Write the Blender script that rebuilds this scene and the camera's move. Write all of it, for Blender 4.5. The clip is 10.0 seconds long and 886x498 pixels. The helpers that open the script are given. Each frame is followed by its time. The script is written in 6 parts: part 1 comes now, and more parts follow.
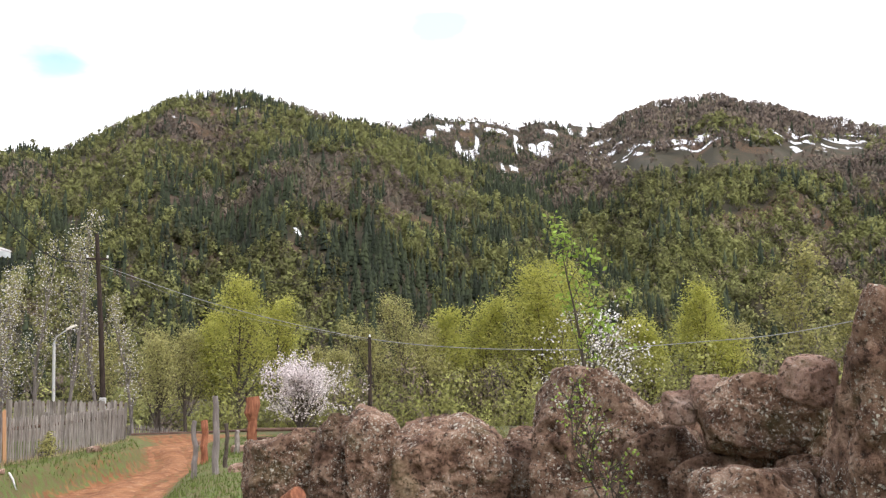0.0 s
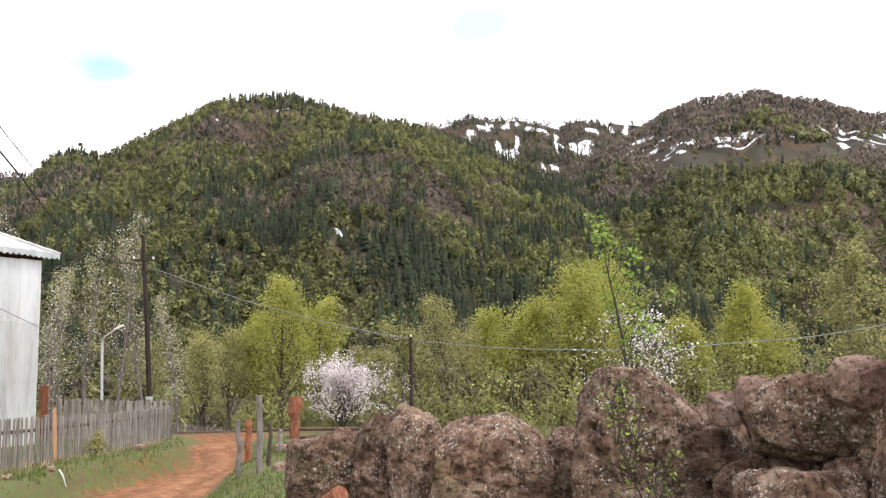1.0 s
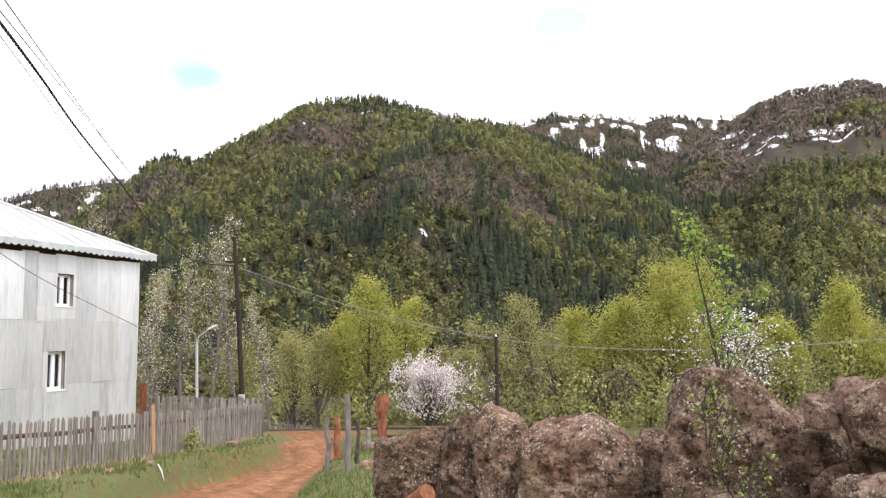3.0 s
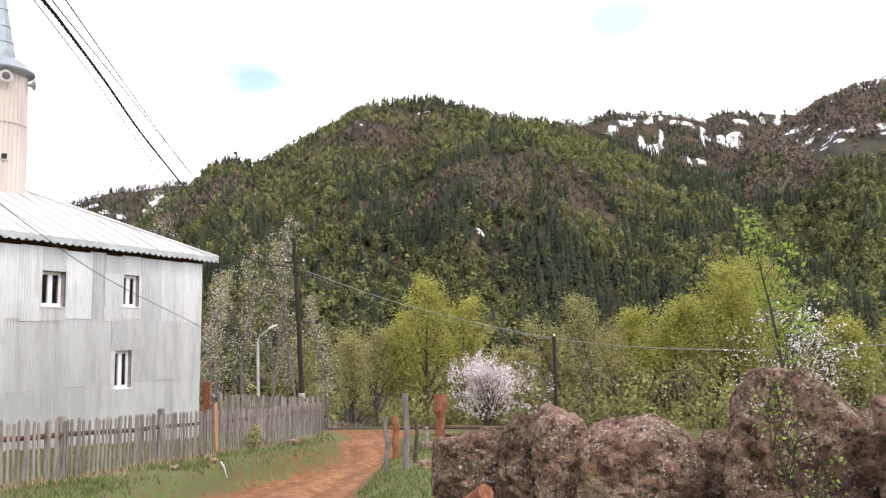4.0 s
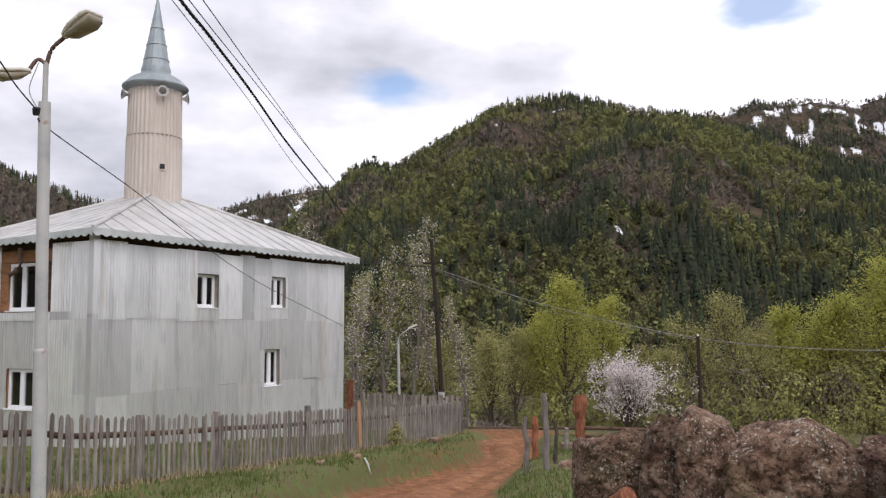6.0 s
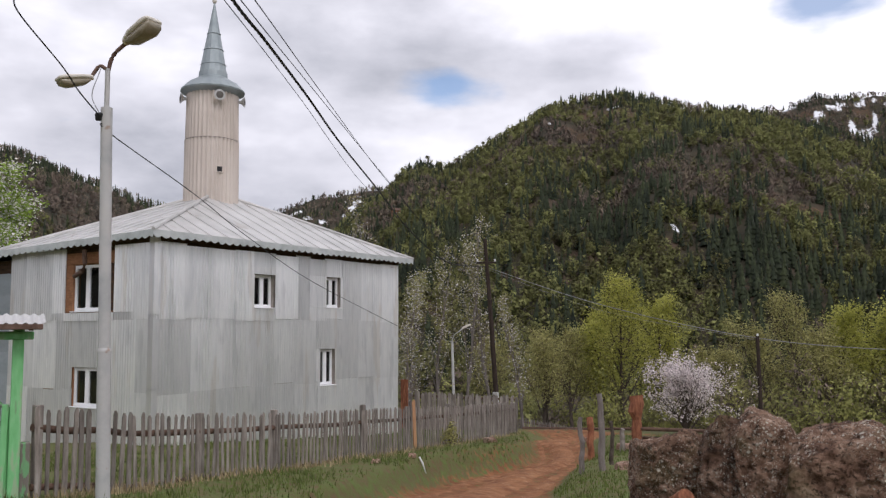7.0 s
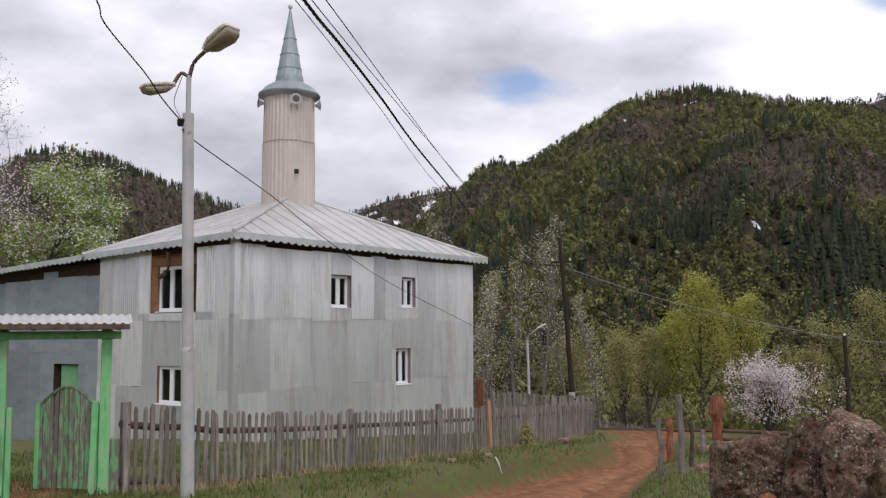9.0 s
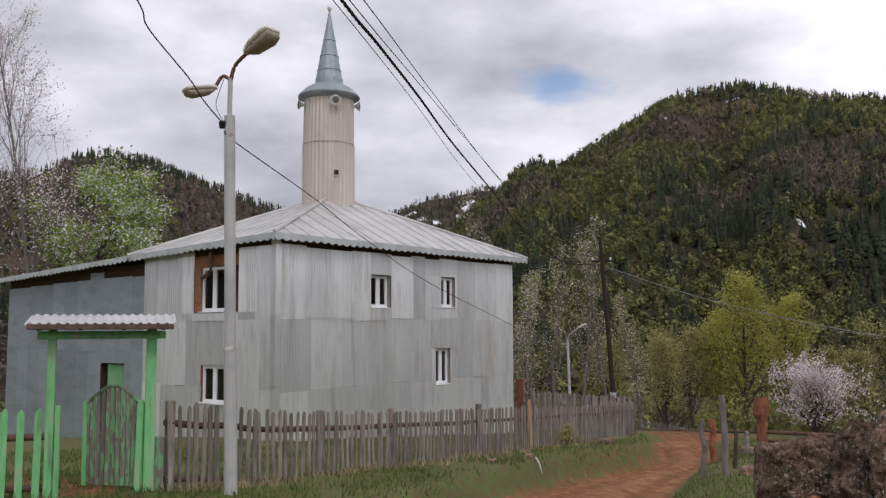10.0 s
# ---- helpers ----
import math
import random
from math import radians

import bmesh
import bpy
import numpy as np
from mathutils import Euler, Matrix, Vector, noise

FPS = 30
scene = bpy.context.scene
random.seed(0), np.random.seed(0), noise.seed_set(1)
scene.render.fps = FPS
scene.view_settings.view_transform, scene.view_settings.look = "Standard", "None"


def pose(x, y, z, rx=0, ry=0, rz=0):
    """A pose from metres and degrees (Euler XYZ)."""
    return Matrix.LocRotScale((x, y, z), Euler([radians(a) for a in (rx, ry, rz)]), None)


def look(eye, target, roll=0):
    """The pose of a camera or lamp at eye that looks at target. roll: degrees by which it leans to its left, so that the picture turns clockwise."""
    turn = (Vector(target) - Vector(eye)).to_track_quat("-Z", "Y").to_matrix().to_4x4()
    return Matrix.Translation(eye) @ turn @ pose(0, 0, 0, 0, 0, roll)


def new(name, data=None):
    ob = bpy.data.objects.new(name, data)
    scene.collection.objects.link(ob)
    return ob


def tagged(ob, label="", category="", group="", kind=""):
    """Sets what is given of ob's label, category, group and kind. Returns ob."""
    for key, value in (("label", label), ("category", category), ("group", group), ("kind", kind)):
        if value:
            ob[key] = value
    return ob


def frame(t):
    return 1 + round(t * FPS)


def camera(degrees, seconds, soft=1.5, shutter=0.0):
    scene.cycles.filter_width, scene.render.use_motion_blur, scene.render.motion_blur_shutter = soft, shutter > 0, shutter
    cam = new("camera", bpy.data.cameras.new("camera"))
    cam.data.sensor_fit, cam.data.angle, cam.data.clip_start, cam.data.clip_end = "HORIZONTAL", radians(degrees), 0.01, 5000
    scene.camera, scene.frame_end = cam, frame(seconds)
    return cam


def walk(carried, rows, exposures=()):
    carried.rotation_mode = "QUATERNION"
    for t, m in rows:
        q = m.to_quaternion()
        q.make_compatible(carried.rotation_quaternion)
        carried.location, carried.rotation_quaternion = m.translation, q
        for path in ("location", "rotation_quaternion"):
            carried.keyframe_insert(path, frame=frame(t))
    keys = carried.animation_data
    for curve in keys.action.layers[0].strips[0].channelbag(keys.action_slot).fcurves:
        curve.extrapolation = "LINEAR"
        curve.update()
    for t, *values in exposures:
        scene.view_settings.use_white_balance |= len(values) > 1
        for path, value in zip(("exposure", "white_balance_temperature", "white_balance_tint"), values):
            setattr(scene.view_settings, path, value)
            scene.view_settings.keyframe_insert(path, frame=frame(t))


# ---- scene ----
EYE = 1.4
cam = camera(53.4, 10.0, 1.3)
TURNS = [(0.0, 0.00, 5.23), (0.5, 1.49, 5.24), (1.0, 2.65, 5.25), (1.5, 3.67, 5.25), (2.0, 5.05, 5.26), (2.5, 6.51, 5.26),
         (4.0, 11.89, 5.26), (4.5, 13.85, 5.27), (5.0, 16.10, 5.28), (5.5, 18.36, 5.28), (6.0, 20.80, 5.29), (7.5, 25.57, 5.29),
         (8.0, 26.79, 5.29), (8.5, 27.95, 5.30), (9.0, 29.14, 5.30), (9.5, 30.59, 5.31), (10.0, 31.71, 5.30)]
EXPOSURES = [(0.0, 0.55, 6250, 15), (2.5, 0.58, 6250, 16), (4.0, 0.48, 6250, 17), (5.0, 0.08, 6250, 17), (6.0, -0.28, 6200, 18), (7.5, -0.56, 6150, 18), (9.0, -0.56, 6150, 18), (10.0, -0.72, 6150, 18)]
walk(cam, [(t, pose(0, 0, EYE, 90 + up, 0.33, turn)) for t, turn, up in TURNS], EXPOSURES)

# ---- sky and sun ----
SUN_EL, SUN_AZ = radians(48), radians(128)   # the sun's height, and its bearing clockwise from +y


def build_world():
    world = bpy.data.worlds.new("world")
    scene.world = world
    world.use_nodes = True
    nt = world.node_tree
    nt.nodes.clear()
    N, L = nt.nodes.new, nt.links.new
    sky = N("ShaderNodeTexSky")
    sky.sky_type, sky.sun_disc, sky.sun_elevation, sky.sun_rotation = "NISHITA", False, SUN_EL, SUN_AZ
    bright = N("ShaderNodeMix")
    bright.data_type, bright.blend_type = "RGBA", "MULTIPLY"
    bright.inputs[0].default_value = 1.0
    L(sky.outputs[0], bright.inputs[6])
    bright.inputs[7].default_value = (0.150, 0.185, 0.200, 1)
    tc = N("ShaderNodeTexCoord")
    mp = N("ShaderNodeMapping")
    mp.inputs["Scale"].default_value = (1.0, 1.0, 2.2)
    mp.inputs["Location"].default_value = (0.35, 0.1, 0.0)
    L(tc.outputs["Generated"], mp.inputs[0])
    # cloud shade: thin bright cloud to heavy grey cloud
    n1 = N("ShaderNodeTexNoise")
    n1.inputs["Scale"].default_value, n1.inputs["Detail"].default_value, n1.inputs["Roughness"].default_value = 2.6, 7, 0.52
    L(mp.outputs[0], n1.inputs["Vector"])
    # heavier cloud towards the west (the building's side of the valley)
    sep = N("ShaderNodeSeparateXYZ")
    L(tc.outputs["Generated"], sep.inputs[0])
    west = N("ShaderNodeMapRange")
    west.inputs["From Min"].default_value, west.inputs["From Max"].default_value = 0.25, -0.75
    west.inputs["To Min"].default_value, west.inputs["To Max"].default_value = -0.10, 0.115
    L(sep.outputs[0], west.inputs[0])
    add = N("ShaderNodeMath")
    L(n1.outputs["Fac"], add.inputs[0])
    L(west.outputs[0], add.inputs[1])
    shade = N("ShaderNodeValToRGB")
    e = shade.color_ramp.elements
    e[0].position, e[0].color = 0.44, (1.65, 1.65, 1.64, 1)
    e[1].position, e[1].color = 0.74, (0.56, 0.59, 0.63, 1)
    mid = e.new(0.57)
    mid.color = (1.12, 1.13, 1.15, 1)
    L(add.outputs[0], shade.inputs[0])
    # blue gaps
    n2 = N("ShaderNodeTexNoise")
    n2.inputs["Scale"].default_value, n2.inputs["Detail"].default_value = 7.0, 6
    mp2 = N("ShaderNodeMapping")
    mp2.inputs["Scale"].default_value = (1.0, 1.0, 2.6)
    mp2.inputs["Location"].default_value = (3.1, 1.7, 0.4)
    L(tc.outputs["Generated"], mp2.inputs[0])
    L(mp2.outputs[0], n2.inputs["Vector"])
    gap = N("ShaderNodeMapRange")
    gap.interpolation_type = "SMOOTHSTEP"
    gap.inputs["From Min"].default_value, gap.inputs["From Max"].default_value = 0.68, 1.0
    gap.inputs["To Max"].default_value = 0.72
    holes = None
    for az, el, size in ((-0.5, 19.6, 0.07), (23.6, 15.9, 0.06), (58, 30, 0.15), (-40, 35, 0.2), (120, 40, 0.25), (200, 30, 0.2)):
        a, e2 = radians(az), radians(el)
        flat = N("ShaderNodeVectorMath")
        flat.operation = "SUBTRACT"
        L(tc.outputs["Generated"], flat.inputs[0])
        flat.inputs[1].default_value = (-math.sin(a) * math.cos(e2), math.cos(a) * math.cos(e2), math.sin(e2))
        sq = N("ShaderNodeVectorMath")
        sq.operation = "MULTIPLY"
        L(flat.outputs[0], sq.inputs[0])
        sq.inputs[1].default_value = (1 / size, 1 / size, 1.9 / size)
        ln = N("ShaderNodeVectorMath")
        ln.operation = "LENGTH"
        L(sq.outputs[0], ln.inputs[0])
        fall = N("ShaderNodeMapRange")
        fall.inputs["From Min"].default_value, fall.inputs["From Max"].default_value = 0.0, 1.3
        fall.inputs["To Min"].default_value, fall.inputs["To Max"].default_value = 0.72 if size == 0.07 else 0.52, 0.0
        L(ln.outputs["Value"], fall.inputs[0])
        if holes is None:
            holes = fall.outputs[0]
        else:
            mxn = N("ShaderNodeMath")
            mxn.operation = "MAXIMUM"
            L(holes, mxn.inputs[0])
            L(fall.outputs[0], mxn.inputs[1])
            holes = mxn.outputs[0]
    both = N("ShaderNodeMath")
    L(n2.outputs["Fac"], both.inputs[0])
    L(holes, both.inputs[1])
    L(both.outputs[0], gap.inputs[0])
    mix = N("ShaderNodeMix")
    mix.data_type = "RGBA"
    L(gap.outputs[0], mix.inputs[0])
    L(shade.outputs[0], mix.inputs[6])
    L(bright.outputs[2], mix.inputs[7])
    bg = N("ShaderNodeBackground")
    bg.inputs["Strength"].default_value = 1.0
    L(mix.outputs[2], bg.inputs[0])
    out = N("ShaderNodeOutputWorld")
    L(bg.outputs[0], out.inputs[0])


build_world()
sun = new("sun", bpy.data.lights.new("sun", "SUN"))
sun.data.energy, sun.data.angle, sun.data.color = 1.3, radians(12), (1.0, 0.95, 0.87)
sun.matrix_world = look((0, 0, 0), (-math.sin(SUN_AZ) * math.cos(SUN_EL), -math.cos(SUN_AZ) * math.cos(SUN_EL), -math.sin(SUN_EL)))

# ---- materials ----
def material(name, colours, scale=3.0, rough=0.85, bump=0.3, metal=0.0, fine=None, spots=None, per_object=0.0, per_island=0.0, tint=None,
             stretch=(1, 1, 1), detail=6, spec=0.3, through_light=0.0, local=False, crown=False):
    """A noise-driven surface. colours: two to four colours over the noise. fine: bump noise scale.
    spots: (colour, scale, threshold, amount) for lichen or rust. per_object / per_island: random brightness. tint: attribute for per-tree colour.
    crown: leaves are lit as the mass of their crown, by its own outward direction."""
    m = bpy.data.materials.new(name)
    m.use_nodes = True
    nt = m.node_tree
    nt.nodes.clear()
    N, L = nt.nodes.new, nt.links.new
    bsdf, out = N("ShaderNodeBsdfPrincipled"), N("ShaderNodeOutputMaterial")
    L(bsdf.outputs[0], out.inputs[0])
    tc = N("ShaderNodeTexCoord")
    geo = N("ShaderNodeNewGeometry")
    mp = N("ShaderNodeMapping")
    mp.inputs["Scale"].default_value = stretch
    L(tc.outputs["Object"] if local else geo.outputs["Position"], mp.inputs[0])
    noi = N("ShaderNodeTexNoise")
    noi.inputs["Scale"].default_value, noi.inputs["Detail"].default_value, noi.inputs["Roughness"].default_value = scale, detail, 0.6
    L(mp.outputs[0], noi.inputs["Vector"])
    ramp = N("ShaderNodeValToRGB")
    e = ramp.color_ramp.elements
    n = len(colours)
    e[0].position, e[0].color = 0.3, (*colours[0], 1)
    e[1].position, e[1].color = 0.7, (*colours[-1], 1)
    for i in range(1, n - 1):
        e.new(0.3 + 0.4 * i / (n - 1)).color = (*colours[i], 1)
    fac = noi.outputs["Fac"]
    if tint:
        at = N("ShaderNodeAttribute")
        at.attribute_name = tint
        mx = N("ShaderNodeMath")
        mx.operation = "MULTIPLY_ADD"
        L(at.outputs["Fac"], mx.inputs[0])
        mx.inputs[1].default_value = 0.42
        sc = N("ShaderNodeMath")
        sc.operation = "MULTIPLY"
        L(noi.outputs["Fac"], sc.inputs[0])
        sc.inputs[1].default_value = 0.6
        L(sc.outputs[0], mx.inputs[2])
        fac = mx.outputs[0]
    L(fac, ramp.inputs[0])
    col = ramp.outputs[0]
    if spots:
        for colour, sscale, thr, amount in spots:
            sn = N("ShaderNodeTexNoise")
            sn.inputs["Scale"].default_value, sn.inputs["Detail"].default_value = sscale, 3
            L(mp.outputs[0], sn.inputs["Vector"])
            mr = N("ShaderNodeMapRange")
            mr.inputs["From Min"].default_value, mr.inputs["From Max"].default_value = thr, thr + 0.05
            mr.inputs["To Max"].default_value = amount
            L(sn.outputs["Fac"], mr.inputs[0])
            mix = N("ShaderNodeMix")
            mix.data_type = "RGBA"
            L(mr.outputs[0], mix.inputs[0])
            L(col, mix.inputs[6])
            mix.inputs[7].default_value = (*colour, 1)
            col = mix.outputs[2]
    for amount, socket in ((per_object, "o"), (per_island, "i")):
        if amount:
            src = N("ShaderNodeObjectInfo").outputs["Random"] if socket == "o" else geo.outputs["Random Per Island"]
            mr = N("ShaderNodeMapRange")
            mr.inputs["To Min"].default_value, mr.inputs["To Max"].default_value = 1 - amount, 1 + amount
            L(src, mr.inputs[0])
            hsv = N("ShaderNodeHueSaturation")
            L(col, hsv.inputs["Color"])
            L(mr.outputs[0], hsv.inputs["Value"])
            col = hsv.outputs[0]
    L(col, bsdf.inputs["Base Color"])
    bsdf.inputs["Roughness"].default_value, bsdf.inputs["Metallic"].default_value = rough, metal
    bsdf.inputs["Specular IOR Level"].default_value = spec
    if bump:
        bn = N("ShaderNodeTexNoise")
        bn.inputs["Scale"].default_value, bn.inputs["Detail"].default_value = fine or scale * 4, 5
        L(mp.outputs[0], bn.inputs["Vector"])
        bp = N("ShaderNodeBump")
        bp.inputs["Strength"].default_value, bp.inputs["Distance"].default_value = bump, 0.05
        L(bn.outputs["Fac"], bp.inputs["Height"])
        L(bp.outputs[0], bsdf.inputs["Normal"])
    if crown:
        way = N("ShaderNodeAttribute")
        way.attribute_name = "outward"
        L(way.outputs["Vector"], bsdf.inputs["Normal"])
    if through_light:
        tr = N("ShaderNodeBsdfTranslucent")
        L(col, tr.inputs[0])
        ms = N("ShaderNodeMixShader")
        ms.inputs[0].default_value = through_light
        L(bsdf.outputs[0], ms.inputs[1])
        L(tr.outputs[0], ms.inputs[2])
        L(ms.outputs[0], out.inputs[0])
    return m


GALV = material("galvanised_sheet", [(0.75, 0.765, 0.78), (0.84, 0.85, 0.86), (0.90, 0.905, 0.91)], 3.0, 0.29, 0.05, 0.7, 24, [((0.56, 0.48, 0.38), 0.9, 0.62, 0.25), ((0.42, 0.43, 0.45), 1.6, 0.60, 0.25), ((0.85, 0.85, 0.85), 9.0, 0.74, 0.7)], per_object=0.17, stretch=(2.2, 2.2, 0.35))
GALV_BLUE = material("flat_zinc_sheet", [(0.30, 0.345, 0.37), (0.38, 0.425, 0.45), (0.46, 0.50, 0.525)], 1.6, 0.36, 0.04, 0.45, 7, [((0.36, 0.42, 0.45), 1.6, 0.56, 0.5)], per_object=0.16, stretch=(0.8, 0.8, 2.5))
ROOFING = material("roof_sheet", [(0.42, 0.42, 0.405), (0.54, 0.53, 0.515), (0.62, 0.61, 0.595)], 0.9, 0.5, 0.08, 0.3, 10, [((0.36, 0.30, 0.25), 1.5, 0.64, 0.4)])
FASCIA = material("fascia_tin", [(0.42, 0.455, 0.45), (0.60, 0.625, 0.62)], 3, 0.55, 0.1, 0.2)
MINARET = material("minaret_sheet", [(0.48, 0.42, 0.37), (0.60, 0.53, 0.47), (0.68, 0.61, 0.55)], 1.2, 0.55, 0.05, 0.2, 14, [((0.42, 0.33, 0.26), 2.5, 0.66, 0.35)], stretch=(1, 1, 0.3))
SPIRE = material("spire_tin", [(0.24, 0.28, 0.29), (0.36, 0.40, 0.41)], 2, 0.42, 0.08, 0.5)
DARKWOOD = material("dark_timber", [(0.03, 0.018, 0.012), (0.09, 0.05, 0.03)], 4, 0.9, 0.3, stretch=(1, 1, 6))
TIMBER = material("raw_timber", [(0.22, 0.10, 0.05), (0.40, 0.20, 0.10)], 6, 0.85, 0.3, stretch=(1, 1, 5))
GREYWOOD = material("weathered_picket", [(0.13, 0.11, 0.095), (0.235, 0.205, 0.18), (0.35, 0.32, 0.285)], 5, 0.95, 0.4, 0.0, 40, per_object=0.28, stretch=(3, 3, 0.5))
LOGWOOD = material("log_rail", [(0.07, 0.04, 0.03), (0.16, 0.10, 0.07)], 8, 0.95, 0.5, per_object=0.2)
NEWWOOD = material("fresh_post", [(0.38, 0.20, 0.10), (0.55, 0.32, 0.17)], 6, 0.85, 0.3, stretch=(3, 3, 0.5), per_object=0.15)
REDLOG = material("peeled_red_log", [(0.13, 0.05, 0.028), (0.28, 0.105, 0.055), (0.42, 0.19, 0.10)], 7, 0.85, 0.5, stretch=(3, 3, 0.6), per_object=0.15)
GREEN = material("green_paint", [(0.12, 0.40, 0.14), (0.25, 0.56, 0.27)], 5, 0.55, 0.15, 0, 30, [((0.34, 0.36, 0.26), 5, 0.56, 0.6), ((0.16, 0.14, 0.11), 4, 0.62, 0.5)], stretch=(2, 2, 0.5), per_object=0.15)
WORNGREEN = material("worn_green_picket", [(0.15, 0.13, 0.11), (0.22, 0.20, 0.17)], 6, 0.9, 0.3, 0, 30, [((0.16, 0.42, 0.18), 9, 0.50, 0.75)], stretch=(2, 2, 0.5), per_object=0.2)
PVC = material("white_pvc", [(0.78, 0.79, 0.80), (0.84, 0.84, 0.85)], 3, 0.35, 0.02)
POLE_GREY = material("grey_painted_steel", [(0.38, 0.39, 0.39), (0.48, 0.48, 0.47), (0.52, 0.51, 0.49)], 2.5, 0.6, 0.1, 0.1, 30, [((0.30, 0.19, 0.12), 5, 0.66, 0.7)])
LAMPSHELL = material("lamp_shell", [(0.62, 0.58, 0.50), (0.74, 0.71, 0.64)], 6, 0.5, 0.1)
LAMPGLASS = material("lamp_diffuser", [(0.22, 0.19, 0.13), (0.34, 0.30, 0.22)], 6, 0.25, 0.05, spec=0.5)
RUSTPIPE = material("rusty_pipe", [(0.10, 0.06, 0.045), (0.20, 0.13, 0.10)], 9, 0.8, 0.2, 0.3)
BLACK = material("black_cable", [(0.015, 0.015, 0.016), (0.03, 0.03, 0.032)], 10, 0.7, 0.05)
WIRE = material("bare_wire", [(0.30, 0.30, 0.31), (0.40, 0.40, 0.41)], 10, 0.5, 0.0, 0.5)
def rock_material(name, cols, lichen, amount):
    """Rough volcanic stone: blotched browns, dark pores, and round crusts of pale lichen in patches."""
    m = bpy.data.materials.new(name)
    m.use_nodes = True
    nt = m.node_tree
    N, L = nt.nodes.new, nt.links.new
    b = nt.nodes["Principled BSDF"]
    geo = N("ShaderNodeNewGeometry")

    def tex(scale, detail=6, rough=0.6):
        t = N("ShaderNodeTexNoise")
        t.inputs["Scale"].default_value, t.inputs["Detail"].default_value, t.inputs["Roughness"].default_value = scale, detail, rough
        L(geo.outputs["Position"], t.inputs["Vector"])
        return t.outputs["Fac"]

    def rng_(src, a, c, lo=0.0, hi=1.0):
        r = N("ShaderNodeMapRange")
        for key, value in (("From Min", a), ("From Max", c), ("To Min", lo), ("To Max", hi)):
            r.inputs[key].default_value = value
        L(src, r.inputs[0])
        return r.outputs[0]

    def mul(a, c):
        x = N("ShaderNodeMath")
        x.operation = "MULTIPLY"
        L(a, x.inputs[0])
        L(c, x.inputs[1])
        return x.outputs[0]

    def over(fac, a, colour):
        x = N("ShaderNodeMix")
        x.data_type = "RGBA"
        L(fac, x.inputs[0])
        L(a, x.inputs[6])
        x.inputs[7].default_value = (*colour, 1)
        return x.outputs[2]

    ramp = N("ShaderNodeValToRGB")
    e = ramp.color_ramp.elements
    e[0].position, e[0].color, e[1].position, e[1].color = 0.36, (*cols[0], 1), 0.68, (*cols[-1], 1)
    for i in range(1, len(cols) - 1):
        e.new(0.36 + 0.32 * i / (len(cols) - 1)).color = (*cols[i], 1)
    L(tex(4.0, 9, 0.7), ramp.inputs[0])
    col = ramp.outputs[0]
    col = over(rng_(tex(20, 5), 0.53, 0.63, 0, 0.85), col, tuple(0.45 * q for q in cols[0]))
    col = over(rng_(tex(1.6, 3), 0.58, 0.68, 0, 0.35), col, (0.10, 0.10, 0.035))
    for scale, size, patch in ((11.0, 0.28, 0.50), (24.0, 0.36, 0.42), (52.0, 0.36, 0.40)):
        v = N("ShaderNodeTexVoronoi")
        v.inputs["Scale"].default_value, v.inputs["Randomness"].default_value = scale, 1.0
        wob = N("ShaderNodeMixRGB")
        wob.blend_type, wob.inputs[0].default_value = "ADD", 0.05
        L(geo.outputs["Position"], wob.inputs[1])
        tn = N("ShaderNodeTexNoise")
        tn.inputs["Scale"].default_value = scale * 1.6
        L(geo.outputs["Position"], tn.inputs["Vector"])
        L(tn.outputs["Color"], wob.inputs[2])
        L(wob.outputs[0], v.inputs["Vector"])
        sepc = N("ShaderNodeSeparateColor")
        L(v.outputs["Color"], sepc.inputs[0])
        some = rng_(sepc.outputs[0], 0.55, 0.60)
        spot = rng_(v.outputs["Distance"], size, size - 0.10)
        where = rng_(tex(2.3, 3), patch, patch + 0.12, 0, amount)
        col = over(mul(mul(some, spot), where), col, lichen)
    info = N("ShaderNodeObjectInfo")
    hsv = N("ShaderNodeHueSaturation")
    L(rng_(info.outputs["Random"], 0, 1, 0.82, 1.2), hsv.inputs["Value"])
    L(col, hsv.inputs["Color"])
    L(hsv.outputs[0], b.inputs["Base Color"])
    b.inputs["Roughness"].default_value, b.inputs["Specular IOR Level"].default_value = 0.95, 0.25
    b1 = N("ShaderNodeBump")
    b1.inputs["Strength"].default_value, b1.inputs["Distance"].default_value = 1.0, 0.09
    L(tex(16, 9, 0.72), b1.inputs["Height"])
    L(b1.outputs[0], b.inputs["Normal"])
    return m


ROCK = rock_material("lichen_boulder", [(0.058, 0.031, 0.020), (0.185, 0.108, 0.071), (0.315, 0.203, 0.140), (0.48, 0.355, 0.265)], (0.60, 0.57, 0.48), 0.9)
PINKROCK = rock_material("pink_stone", [(0.22, 0.125, 0.085), (0.42, 0.27, 0.20), (0.56, 0.42, 0.34)], (0.46, 0.42, 0.38), 0.35)
BARK = material("bark", [(0.045, 0.035, 0.028), (0.12, 0.095, 0.075)], 9, 0.95, 0.7, stretch=(2, 2, 0.5))
DARKPOLE = material("tarred_pole", [(0.020, 0.014, 0.011), (0.055, 0.038, 0.030)], 9, 0.9, 0.5, stretch=(2, 2, 0.4))
PALEBARK = material("pale_bark", [(0.13, 0.11, 0.10), (0.26, 0.23, 0.21)], 9, 0.95, 0.5, stretch=(2, 2, 0.5))
LEAF_YG = material("spring_leaf", [(0.30, 0.305, 0.062), (0.42, 0.42, 0.095), (0.54, 0.53, 0.15)], 0.8, 0.7, 0, per_island=0.2, through_light=0.5)
